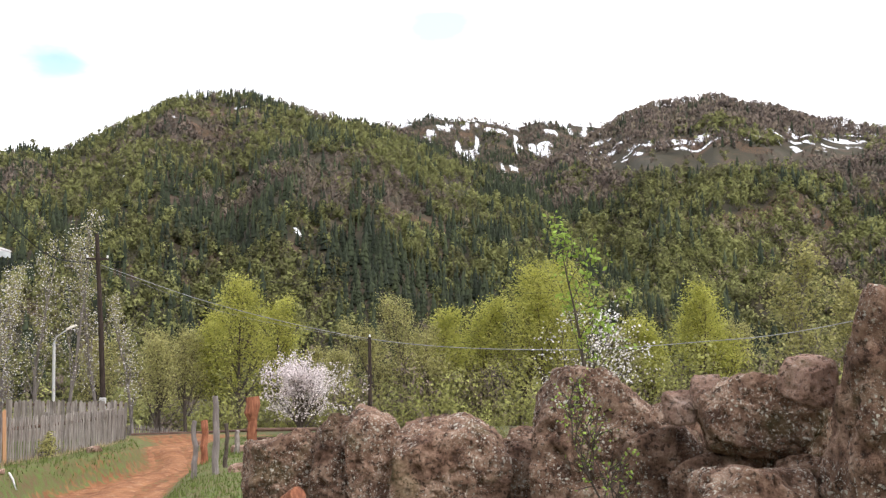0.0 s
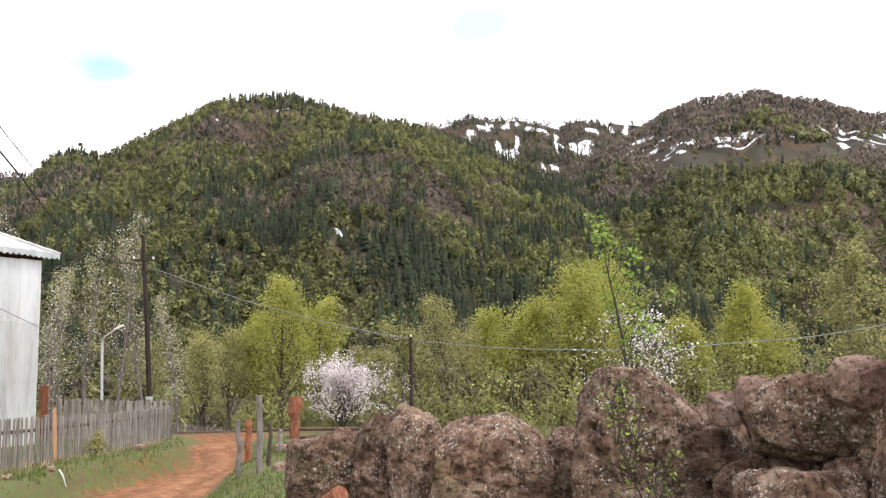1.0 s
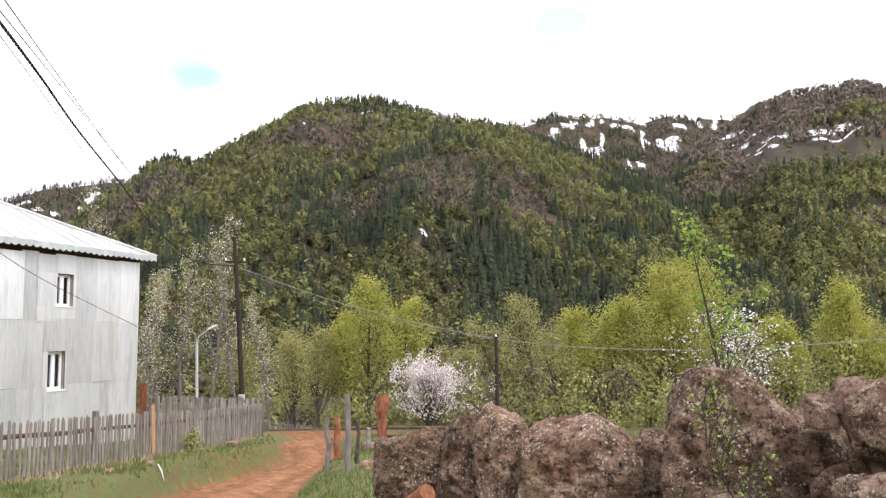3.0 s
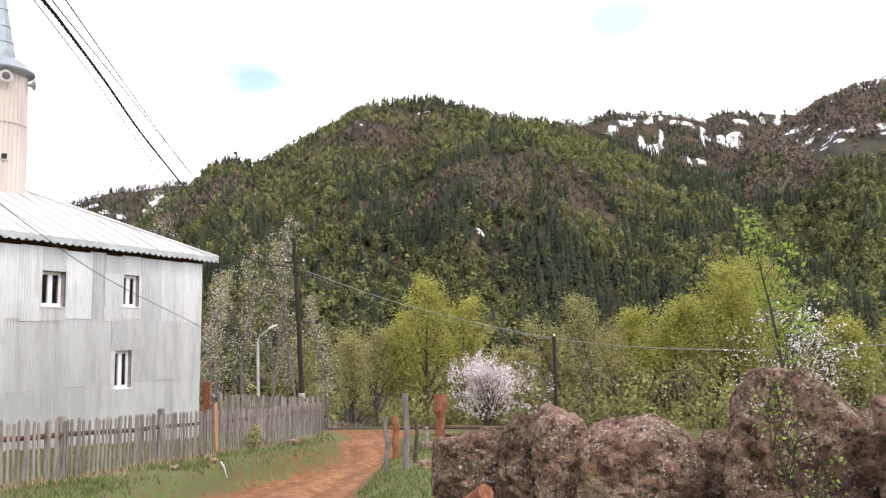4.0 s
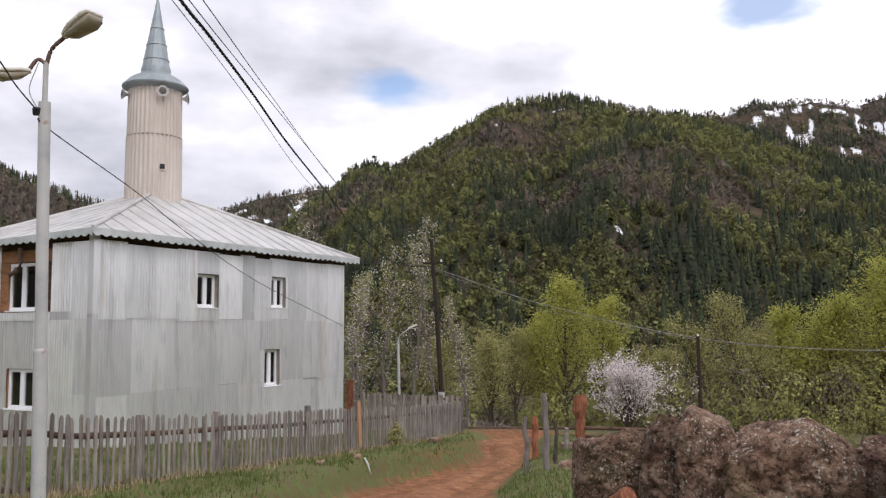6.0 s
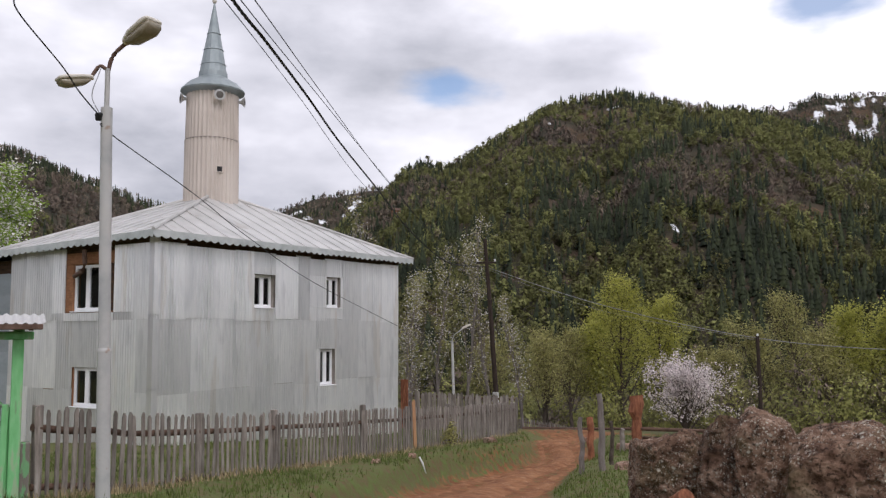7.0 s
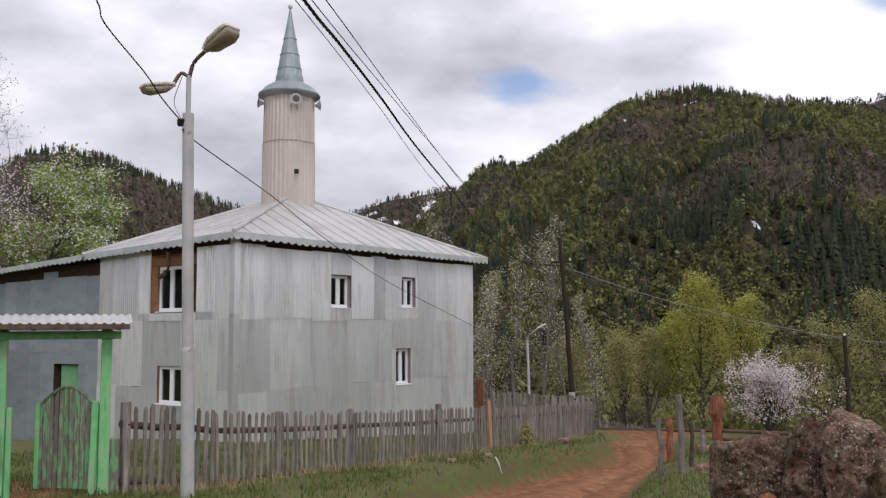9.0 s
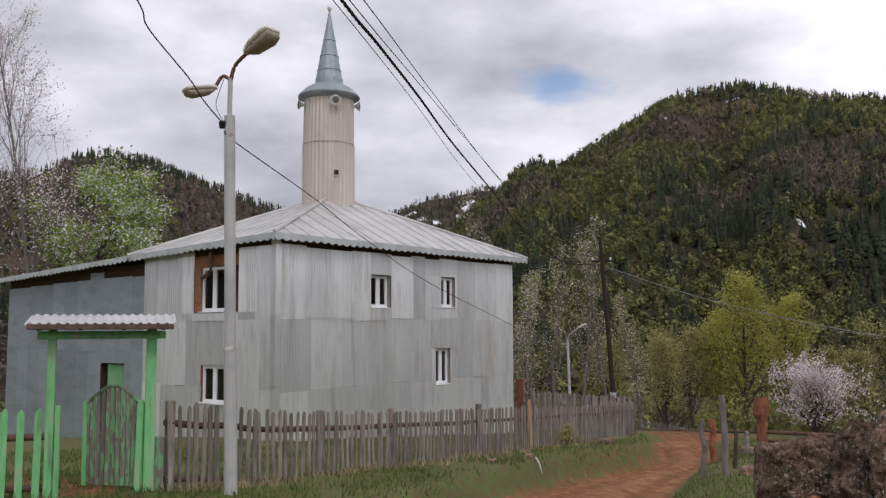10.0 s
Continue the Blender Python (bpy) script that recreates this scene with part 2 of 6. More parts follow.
LEAF_BRIGHT = material("bright_leaf", [(0.19, 0.285, 0.045), (0.33, 0.45, 0.08)], 2, 0.65, 0, per_island=0.3, through_light=0.4)
LEAF_PALE = material("pale_leaf", [(0.27, 0.25, 0.09), (0.42, 0.40, 0.16)], 1.2, 0.7, 0, per_island=0.3, through_light=0.35)
BLOSSOM = material("white_blossom", [(0.74, 0.70, 0.69), (0.88, 0.85, 0.84)], 3, 0.8, 0, per_island=0.15, through_light=0.25)
PINKBLOSSOM = material("pink_blossom", [(0.70, 0.61, 0.60), (0.86, 0.80, 0.79)], 3, 0.8, 0, per_island=0.18, through_light=0.25)
GRASS = material("grass_blade", [(0.085, 0.115, 0.028), (0.15, 0.19, 0.05)], 1.5, 0.8, 0, per_island=0.35, through_light=0.3)
DRYGRASS = material("dry_grass", [(0.28, 0.22, 0.12), (0.42, 0.34, 0.2)], 2, 0.9, 0, per_island=0.3)
CONIFER = material("conifer_needles", [(0.012, 0.018, 0.009), (0.023, 0.031, 0.014), (0.042, 0.052, 0.022)], 0.05, 0.9, 0, per_island=0.3, tint="tint")
BROADLEAF = material("broadleaf_crown", [(0.075, 0.066, 0.034), (0.112, 0.108, 0.044), (0.158, 0.164, 0.056), (0.218, 0.228, 0.076), (0.285, 0.29, 0.105)], 0.30, 0.9, 0, per_island=0.12, tint="tint", through_light=0.25, crown=True)
BARETREE = material("bare_crown", [(0.080, 0.061, 0.050), (0.145, 0.110, 0.088), (0.20, 0.152, 0.121), (0.225, 0.185, 0.122)], 0.02, 0.95, 0, per_island=0.15, tint="tint", crown=True)
SOIL = material("red_soil", [(0.150, 0.058, 0.024), (0.235, 0.100, 0.042), (0.33, 0.160, 0.072)], 2.2, 0.95, 0.8, 0, 14, [((0.40, 0.25, 0.14), 5, 0.60, 0.5), ((0.11, 0.045, 0.02), 9, 0.62, 0.5)])
WHITE = material("white_scrap", [(0.6, 0.6, 0.6), (0.75, 0.75, 0.75)], 6, 0.7, 0.1)
REVEAL = material("window_reveal", [(0.24, 0.21, 0.18), (0.36, 0.32, 0.29)], 5, 0.9, 0.2)
OLIVELEAF = material("olive_shrub", [(0.17, 0.155, 0.06), (0.28, 0.275, 0.085), (0.40, 0.41, 0.13)], 0.25, 0.8, 0, per_island=0.3, tint="tint", through_light=0.4, crown=True)
# dark colour standing in for the shade inside rooms and hollows
INSIDE = material("dark_inside", [(0.10, 0.09, 0.08), (0.14, 0.13, 0.12)], 3, 0.9, 0.1)


def glass_material():
    m = bpy.data.materials.new("window_glass")
    m.use_nodes = True
    b = m.node_tree.nodes["Principled BSDF"]
    b.inputs["Base Color"].default_value = (0.75, 0.8, 0.8, 1)
    b.inputs["Transmission Weight"].default_value = 1.0
    b.inputs["Roughness"].default_value, b.inputs["IOR"].default_value = 0.02, 1.45
    return m


GLASS = glass_material()


def ground_material():
    """Grass, bare red soil, shade-darkened forest floor and old snow, laid out by the sheet's own cover attribute."""
    m = bpy.data.materials.new("valley_ground")
    m.use_nodes = True
    nt = m.node_tree
    N, L = nt.nodes.new, nt.links.new
    b = nt.nodes["Principled BSDF"]
    geo = N("ShaderNodeNewGeometry")
    at = N("ShaderNodeAttribute")
    at.attribute_name = "cover"
    sep = N("ShaderNodeSeparateColor")
    L(at.outputs["Color"], sep.inputs[0])

    def ramp(scale, cols, detail=7):
        t = N("ShaderNodeTexNoise")
        t.inputs["Scale"].default_value, t.inputs["Detail"].default_value, t.inputs["Roughness"].default_value = scale, detail, 0.62
        L(geo.outputs["Position"], t.inputs["Vector"])
        r = N("ShaderNodeValToRGB")
        e = r.color_ramp.elements
        e[0].position, e[0].color, e[1].position, e[1].color = 0.32, (*cols[0], 1), 0.68, (*cols[-1], 1)
        for i in range(1, len(cols) - 1):
            e.new(0.32 + 0.36 * i / (len(cols) - 1)).color = (*cols[i], 1)
        L(t.outputs["Fac"], r.inputs[0])
        return r.outputs[0], t.outputs["Fac"]

    grass, gn = ramp(5.5, [(0.14, 0.085, 0.048), (0.115, 0.100, 0.042), (0.105, 0.125, 0.038), (0.10, 0.15, 0.036)])
    soil, _ = ramp(3.0, [(0.13, 0.050, 0.022), (0.21, 0.088, 0.038), (0.30, 0.140, 0.066)])
    # forest floor colours are darkened so the gaps between crowns read as shade
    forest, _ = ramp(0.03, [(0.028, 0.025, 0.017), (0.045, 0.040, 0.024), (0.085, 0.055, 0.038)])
    snow, _ = ramp(0.5, [(0.72, 0.74, 0.77), (0.85, 0.86, 0.88)])

    def mix(fac, a, c, soft=0.12, scale=4.0):
        t = N("ShaderNodeTexNoise")
        t.inputs["Scale"].default_value, t.inputs["Detail"].default_value = scale, 6
        L(geo.outputs["Position"], t.inputs["Vector"])
        s = N("ShaderNodeMath")
        s.operation = "ADD"
        L(fac, s.inputs[0])
        L(t.outputs["Fac"], s.inputs[1])
        r = N("ShaderNodeMapRange")
        r.inputs["From Min"].default_value, r.inputs["From Max"].default_value = 1.0 - soft, 1.0 + soft
        L(s.outputs[0], r.inputs[0])
        x = N("ShaderNodeMix")
        x.data_type = "RGBA"
        L(r.outputs[0], x.inputs[0])
        L(a, x.inputs[6])
        L(c, x.inputs[7])
        return x.outputs[2]

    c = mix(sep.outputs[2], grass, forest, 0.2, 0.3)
    c = mix(sep.outputs[0], c, soil, 0.10, 5.0)
    c = mix(sep.outputs[1], c, snow, 0.08, 0.11)
    L(c, b.inputs["Base Color"])
    b.inputs["Roughness"].default_value, b.inputs["Specular IOR Level"].default_value = 0.95, 0.2
    bp = N("ShaderNodeBump")
    bp.inputs["Strength"].default_value, bp.inputs["Distance"].default_value = 0.6, 0.08
    L(gn, bp.inputs["Height"])
    L(bp.outputs[0], b.inputs["Normal"])
    return m


GROUND = ground_material()

# ---- building helpers ----
def link(name, mesh, mat, parent=None, label="", smooth=False):
    ob = new(name, mesh)
    if mat:
        mesh.materials.append(mat)
    if smooth:
        mesh.shade_smooth()
        mesh.set_sharp_from_angle(angle=radians(58))
    if parent:
        ob.parent = parent
        ob.matrix_parent_inverse = Matrix.Translation(-parent.location)
    if label:
        ob["label"] = label
    return ob


def part(name, bm, mat, parent=None, label="", smooth=False):
    me = bpy.data.meshes.new(name)
    bm.to_mesh(me)
    bm.free()
    return link(name, me, mat, parent, label, smooth)


def raw(name, verts, faces, mat, parent=None, label="", smooth=False):
    me = bpy.data.meshes.new(name)
    me.from_pydata(verts, [], faces)
    me.update()
    return link(name, me, mat, parent, label, smooth)


def thing(name, at, label, category, group="", kind=""):
    ob = new(name)
    ob.location = at
    ob.empty_display_size = 0.2
    return tagged(ob, label, category, group, kind)


def box_into(bm, m, sx, sy, sz, bevel=0.0):
    """A box of the given size centred on m; with rounded edges if bevel is set."""
    r = bmesh.ops.create_cube(bm, size=1.0, matrix=m @ Matrix.Diagonal((sx, sy, sz, 1)))
    if bevel:
        es = list({e for v in r["verts"] for e in v.link_edges})
        bmesh.ops.bevel(bm, geom=es, offset=bevel, segments=1, affect="EDGES")


def box(name, m, sx, sy, sz, mat, parent=None, label="", bevel=0.0):
    bm = bmesh.new()
    box_into(bm, m, sx, sy, sz, bevel)
    return part(name, bm, mat, parent, label)


def tube_arrays(points, radii, sides=6):
    """Verts and faces of a tapered tube through points."""
    verts, faces = [], []
    pts = [Vector(p) for p in points]
    for i, p in enumerate(pts):
        d = (pts[min(i + 1, len(pts) - 1)] - pts[max(i - 1, 0)]).normalized()
        a = d.orthogonal().normalized() if abs(d.z) < 0.9 else Vector((1, 0, 0)).cross(d).normalized()
        b = d.cross(a)
        for k in range(sides):
            w = 2 * math.pi * k / sides
            verts.append(p + (a * math.cos(w) + b * math.sin(w)) * radii[i])
    for i in range(len(pts) - 1):
        for k in range(sides):
            k2 = (k + 1) % sides
            faces.append((i * sides + k, i * sides + k2, (i + 1) * sides + k2, (i + 1) * sides + k))
    faces.append(tuple(range(sides))[::-1])
    faces.append(tuple((len(pts) - 1) * sides + k for k in range(sides)))
    return verts, faces


def tube(name, points, radii, mat, parent=None, label="", sides=10, smooth=True):
    if not isinstance(radii, (list, tuple)):
        radii = [radii] * len(points)
    v, f = tube_arrays(points, radii, sides)
    return raw(name, v, f, mat, parent, label, smooth)


def lathe(name, profile, at, mat, parent=None, label="", segs=32, smooth=True, wave=0.0, waves=0):
    """A turned shape: profile of (radius, z); wave corrugates it round the axis."""
    verts, faces = [], []
    for r, z in profile:
        for k in range(segs):
            w = 2 * math.pi * k / segs
            rr = r + (wave * math.cos(waves * w) if waves else 0)
            verts.append((at[0] + rr * math.cos(w), at[1] + rr * math.sin(w), at[2] + z))
    for i in range(len(profile) - 1):
        for k in range(segs):
            k2 = (k + 1) % segs
            faces.append((i * segs + k, i * segs + k2, (i + 1) * segs + k2, (i + 1) * segs + k))
    faces.append(tuple(range(segs))[::-1])
    faces.append(tuple((len(profile) - 1) * segs + k for k in range(segs)))
    return raw(name, verts, faces, mat, parent, label, smooth)


# value noise over the plan, on whole arrays
_lat = np.random.RandomState(7).rand(256, 256)


def vnoise(x, y):
    xi, yi = np.floor(x).astype(int), np.floor(y).astype(int)
    fx, fy = x - xi, y - yi
    fx, fy = fx * fx * (3 - 2 * fx), fy * fy * (3 - 2 * fy)
    g = lambda i, j: _lat[i & 255, j & 255]
    return (g(xi, yi) * (1 - fx) + g(xi + 1, yi) * fx) * (1 - fy) + (g(xi, yi + 1) * (1 - fx) + g(xi + 1, yi + 1) * fx) * fy


def fbm(x, y, octaves=5):
    s, a, t = 0, 0.5, 0
    for o in range(octaves):
        s, t = s + a * vnoise(x * 2 ** o + 17.3 * o, y * 2 ** o + 9.1 * o), t + a
        a *= 0.55
    return s / t


def smooth(e0, e1, x):
    t = np.clip((x - e0) / (e1 - e0), 0, 1)
    return t * t * (3 - 2 * t)


# ---- the lie of the land ----
ROAD = [(-2.0, -12), (-2.6, -3), (-3.6, 4), (-4.6, 8.5), (-5.45, 12), (-6.3, 15.5), (-6.85, 17.5), (-7.3, 20.3), (-7.5, 22.7), (-7.75, 25.3), (-8.5, 28.5), (-9.5, 31.3), (-10.2, 33.6), (-9.6, 36), (-7, 37.2), (-1, 38), (8, 39)]
ROAD_HALF = 1.28


def spline(points, n=12):
    p = [Vector((*q, 0)) if len(q) == 2 else Vector(q) for q in points]
    p = [2 * p[0] - p[1]] + p + [2 * p[-1] - p[-2]]
    out = []
    for i in range(1, len(p) - 2):
        for k in range(n):
            t = k / n
            out.append(0.5 * (2 * p[i] + (p[i + 1] - p[i - 1]) * t + (2 * p[i - 1] - 5 * p[i] + 4 * p[i + 1] - p[i + 2]) * t * t + (3 * p[i] - p[i - 1] - 3 * p[i + 1] + p[i + 2]) * t ** 3))
    return out + [p[-2]]


ROAD_LINE = np.array([(p.x, p.y) for p in spline(ROAD, 10)])


def road_distance(x, y):
    best = np.full(np.shape(x), 1e9)
    for px, py in ROAD_LINE:
        best = np.minimum(best, np.hypot(x - px, y - py))
    return best


def road_side(x, y):
    """Metres by which a place lies on the fence's side of the road, along its first straight."""
    return (np.interp(y, ROAD_LINE[:121, 1], ROAD_LINE[:121, 0]) - x) * smooth(7, 10, y) * (1 - smooth(30.5, 32, y))


# mountains: crest bearing (degrees left of +y), crest angle seen from the village, crest distance, foot distance
MAIN_RIDGE = ("main", [40, 34, 31, 29.7, 28, 27, 26.2, 25.2, 24.3, 22.4, 20, 17.5, 15.5, 12.3, 10.5, 8.3, 5.3, 3.1, 0.1, -2.9, -6.2, -9.9, -13, -17, -22],
    [-4, 3, 6.3, 7.7, 8.6, 9.7, 10.4, 10.6, 10.3, 11.1, 12.4, 13.7, 14.4, 14.6, 13.9, 13.3, 13.0, 12.6, 11.6, 10.2, 8.7, 6.2, 4.1, 1.2, -2.5], 1300, 420)
FAR_RIDGE = ("far", [14, 8, 3.1, 0.85, -2.5, -5.1, -6.6, -10.25, -14, -20],
    [8, 12.2, 12.8, 13.4, 13.1, 12.7, 13.2, 12.7, 11.5, 9], 2800, 1500)
RIGHT_RIDGE = ("right", [2, -3, -7, -10.25, -11.7, -14.9, -17.7, -22, -27.1, -34, -48, -60],
    [5, 8.3, 10.4, 12.2, 13.0, 13.75, 13.65, 12.55, 11.05, 9.8, 8, 5], 1900, 600)
LEFT_RIDGE = ("left", [30, 34, 38, 43.2, 46.7, 50.2, 52.5, 54.7, 56.9, 62, 75, 90],
    [2, 4.5, 6.2, 7.6, 8.8, 10.3, 10.7, 10.3, 9.2, 8.6, 8, 4], 1150, 380)
FAR_LEFT_RIDGE = ("far_left", [46, 40, 36, 34.4, 32.6, 29.2, 25, 18],
    [4, 5.8, 7.0, 7.5, 8.2, 8.9, 9.2, 8], 2600, 1400)
BEHIND_RIDGE = ("behind", [-180, -120, -70, -50, -40, 80, 95, 120, 180],
    [7, 8, 8, 6, -4, -4, 6, 8, 7], 900, 150)
MASSIFS = [MAIN_RIDGE, FAR_RIDGE, RIGHT_RIDGE, LEFT_RIDGE, FAR_LEFT_RIDGE, BEHIND_RIDGE]


def mountain(i, az, r):
    _, azs, els, crest, foot = MASSIFS[i]
    order = np.argsort(azs)
    el = np.interp(az, np.array(azs)[order], np.array(els)[order])
    inside = smooth(min(azs) - 4, min(azs), az) * (1 - smooth(max(azs), max(azs) + 4, az)) if i != 5 else 1
    h = np.tan(np.radians(el + 0.25)) * crest * inside + 30 * (inside - 1)
    t = (r - foot) / (crest - foot)
    x, y = -np.sin(np.radians(az)) * r, np.cos(np.radians(az)) * r
    gully = (fbm(az * 0.22 + 3.1 * i, r / 700 + i, 3) - 0.5) * 0.20 * np.clip(t, 0, 1) * np.clip(1.05 - t, 0, 1) * 4
    rough = (fbm(x / 70 + i, y / 70, 4) - 0.5) * 0.035
    up = np.where(t < 1, np.clip(t, 0, 1) ** 0.95, 1 - (t - 1) * 0.8)
    return -28 + (h + 28) * (up + gully + rough * np.clip(t * 3, 0, 1))


def land(x, y):
    x, y = np.asarray(x, float), np.asarray(y, float)
    r = np.hypot(x, y)
    az = np.degrees(np.arctan2(-x, y))
    along = x * -0.2079 + y * 0.9781
    near = -0.075 * along
    # lower yard on the far side of the building
    near = near - 0.5 * smooth(17, 27, -x) * smooth(12, 20, y)
    rd = road_distance(x, y) + 0.40 * smooth(18, 24, y)
    west = smooth(0.0, 0.6, road_side(x, y))
    near = near - 0.30 * (1 - smooth(1.2, 2.5, rd)) + west * (0.16 * smooth(1.35, 1.75, rd) - 0.30 * (1 - smooth(1.25, 1.7, rd)) + 0.30 * (1 - smooth(1.2, 2.5, rd)) - 0.06)
    near = near - 0.24 * (1 - smooth(1.2, 1.75, rd)) * smooth(13, 18, y) * (1 - smooth(29, 33, y))
    near = near - 0.5 * smooth(40.0, 43.5, r)
    near = near + 0.07 * (fbm(x * 0.9, y * 0.9, 4) - 0.5) * smooth(0.8, 2.5, rd) + 0.05 * (fbm(x * 2.3 + 5, y * 2.3, 3) - 0.5)
    far = -28 + 6 * (fbm(x / 60, y / 60, 4) - 0.5)
    z = near + (far - near) * smooth(46, 190, r) * (0.5 + 0.5 * smooth(-60, 0, y)) + 2.0 * (fbm(x / 30, y / 30, 4) - 0.5) * smooth(45, 90, r)
    hill = np.full(np.shape(z), -1e3)
    for i in range(len(MASSIFS)):
        hill = np.maximum(hill, mountain(i, az, r))
    return np.where(r > 140, np.maximum(z, hill), z)


def ground_at(x, y):
    return float(land(np.array([x]), np.array([y]))[0])


def build_ground():
    az = np.concatenate([np.arange(-34, 64, 0.32), np.arange(64, 326, 3.0)])
    rs = [0.4]
    while rs[-1] < 3600:
        r = rs[-1]
        rs.append(r * (1.10 if r < 4 else 1.03 if r < 8 else 1.0125 if r < 38 else 1.03 if r < 45 else 1.035 if r < 380 else 1.018 if r < 2000 else 1.025))
    rs = np.array(rs)
    A, R = np.meshgrid(np.radians(az), rs)
    X, Y = -np.sin(A) * R, np.cos(A) * R
    Z = land(X, Y)
    na, nr = len(az), len(rs)
    verts = np.concatenate([np.stack([X, Y, Z], -1).reshape(-1, 3), [[0, 0, ground_at(0, 0)]]])
    i, j = np.meshgrid(np.arange(nr - 1), np.arange(na), indexing="ij")
    j2 = (j + 1) % na
    quads = np.stack([i * na + j, (i + 1) * na + j, (i + 1) * na + j2, i * na + j2], -1).reshape(-1, 4)
    faces = quads.tolist() + [(k, (k + 1) % na, nr * na) for k in range(na)]
    me = bpy.data.meshes.new("ground")
    me.from_pydata(verts.tolist(), [], faces)
    me.update()
    me.flip_normals() if me.polygons[0].normal.z < 0 else None
    x, y = verts[:, 0], verts[:, 1]
    r = np.hypot(x, y)
    azd = np.degrees(np.arctan2(-x, y))
    el = np.degrees(np.arctan2(verts[:, 2], r + 1e-6))
    rd = road_distance(x, y) + 0.40 * smooth(18, 24, y)
    soil = 0.62 * (1 - smooth(1.15, 1.75, rd))
    soil = np.maximum(soil, 0.62 * (1 - smooth(1.4, 3.6, np.hypot((x + 8.6) * 0.5, (y - 36.6)))))
    soil = np.maximum(soil, 0.6 * (1 - smooth(0.3, 1.2, np.hypot((x + 10.6) * 0.6, (y - 7.6) * 1.0))))
    soil = np.maximum(soil, 0.42 * (1 - smooth(0.10, 0.5, np.abs(rd - 1.55))) * smooth(16, 22, y) * (road_side(x, y) > 0))
    bare = smooth(0.60, 0.68, fbm(x / 130 + 4, y / 90, 4)) * smooth(400, 600, r)
    soil = np.maximum(soil, 0.40 * bare)
    snow = snow_cover(x, y, azd, r, el)
    # where the floor colour with the trees' shade in it is laid
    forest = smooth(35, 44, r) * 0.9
    cover = np.stack([soil, snow, forest, np.ones_like(r)], -1)
    at = me.color_attributes.new("cover", "FLOAT_COLOR", "POINT")
    at.data.foreach_set("color", cover.astype(np.float32).ravel())
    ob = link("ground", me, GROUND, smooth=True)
    tagged(ob, "grassy village ground with red soil rising to forested mountains", "ground", kind="structure")


def stand_at(az, el):
    """The first place along a bearing where the slope rises to a given angle from the village."""
    r = np.arange(300.0, 2900.0, 4.0)
    x, y = -np.sin(radians(az)) * r, np.cos(radians(az)) * r
    up = np.degrees(np.arctan2(land(x, y) - EYE, r))
    k = int(np.argmax(up >= el)) if np.any(up >= el) else len(r) - 1
    return float(x[k]), float(y[k]), float(r[k])


OLD_SNOW = [(9.4, 6.2, 4.5, 3), (13.1, 14.1, 11, 5), (11.4, 14.1, 6, 4), (17.2, 13.3, 5, 4), (20.0, 9.6, 3, 3)]
_snow_spots = [(*stand_at(a, e), w, d) for a, e, w, d in OLD_SNOW]


def snow_cover(x, y, azd, r, el):
    n = fbm(x / 55 + 11, y / 75, 4)
    n = n + 0.5 * (fbm(x / 16 + 3, y / 24, 3) - 0.5)
    s = smooth(0.56, 0.60, n) * smooth(2100, 2350, r) * smooth(9, 10, el) * (azd < 12)
    band = smooth(10.2, 10.9, el) * (1 - smooth(11.8, 12.5, el)) * (azd < -9) * (azd > -36) * (r > 1300) * (r < 2300)
    s = np.maximum(s, smooth(0.53, 0.56, fbm(x / 60 + 2, y / 34, 4) + 0.7 * (fbm(x / 14, y / 20, 3) - 0.5) - 0.055) * band)
    s = np.maximum(s, smooth(0.66, 0.70, n) * smooth(2000, 2300, r) * (azd > 25))
    for sx, sy, sr, w, d in _snow_spots:
        across = (x * sy - y * sx) / sr
        away = (x * sx + y * sy) / sr - sr
        s = np.maximum(s, 1 - smooth(0.75, 1.15, np.hypot(across / w, away / (2.4 * d)) + 0.5 * (fbm(x / 9, y / 9, 2) - 0.5)))
    return 0.8 * s


build_ground()


def build_road():
    pts = spline(ROAD, 14)
    verts, faces, m = [], [], 17
    for i, p in enumerate(pts):
        d = (pts[min(i + 1, len(pts) - 1)] - pts[max(i - 1, 0)]).normalized()
        side = Vector((d.y, -d.x, 0))
        for k in range(m):
            u = -1 + 2 * k / (m - 1)
            w = (ROAD_HALF - 0.40 * float(smooth(18, 24, np.array([p.y]))[0])) * (1 + 0.18 * (float(fbm(np.array([p.x * 0.5 + (9 if u > 0 else 0)]), np.array([p.y * 0.5]), 3)[0]) - 0.5) * 2)
            q = p + side * u * w
            rut = -0.075 * (math.exp(-((abs(u) - 0.5) / 0.16) ** 2)) + 0.03 * math.exp(-(u / 0.2) ** 2)
            lump = 0.05 * (float(fbm(np.array([q.x * 2.0]), np.array([q.y * 2.0]), 4)[0]) - 0.5)
            verts.append((q.x, q.y, ground_at(q.x, q.y) + 0.05 + rut + lump - 0.09 * abs(u) ** 4))
    for i in range(len(pts) - 1):
        for k in range(m - 1):
            a = i * m + k
            faces.append((a, a + 1, a + m + 1, a + m))
    ob = raw("road", verts, faces, SOIL, smooth=True)
    tagged(ob, "rutted red dirt road winding downhill", "road", kind="structure")


build_road()

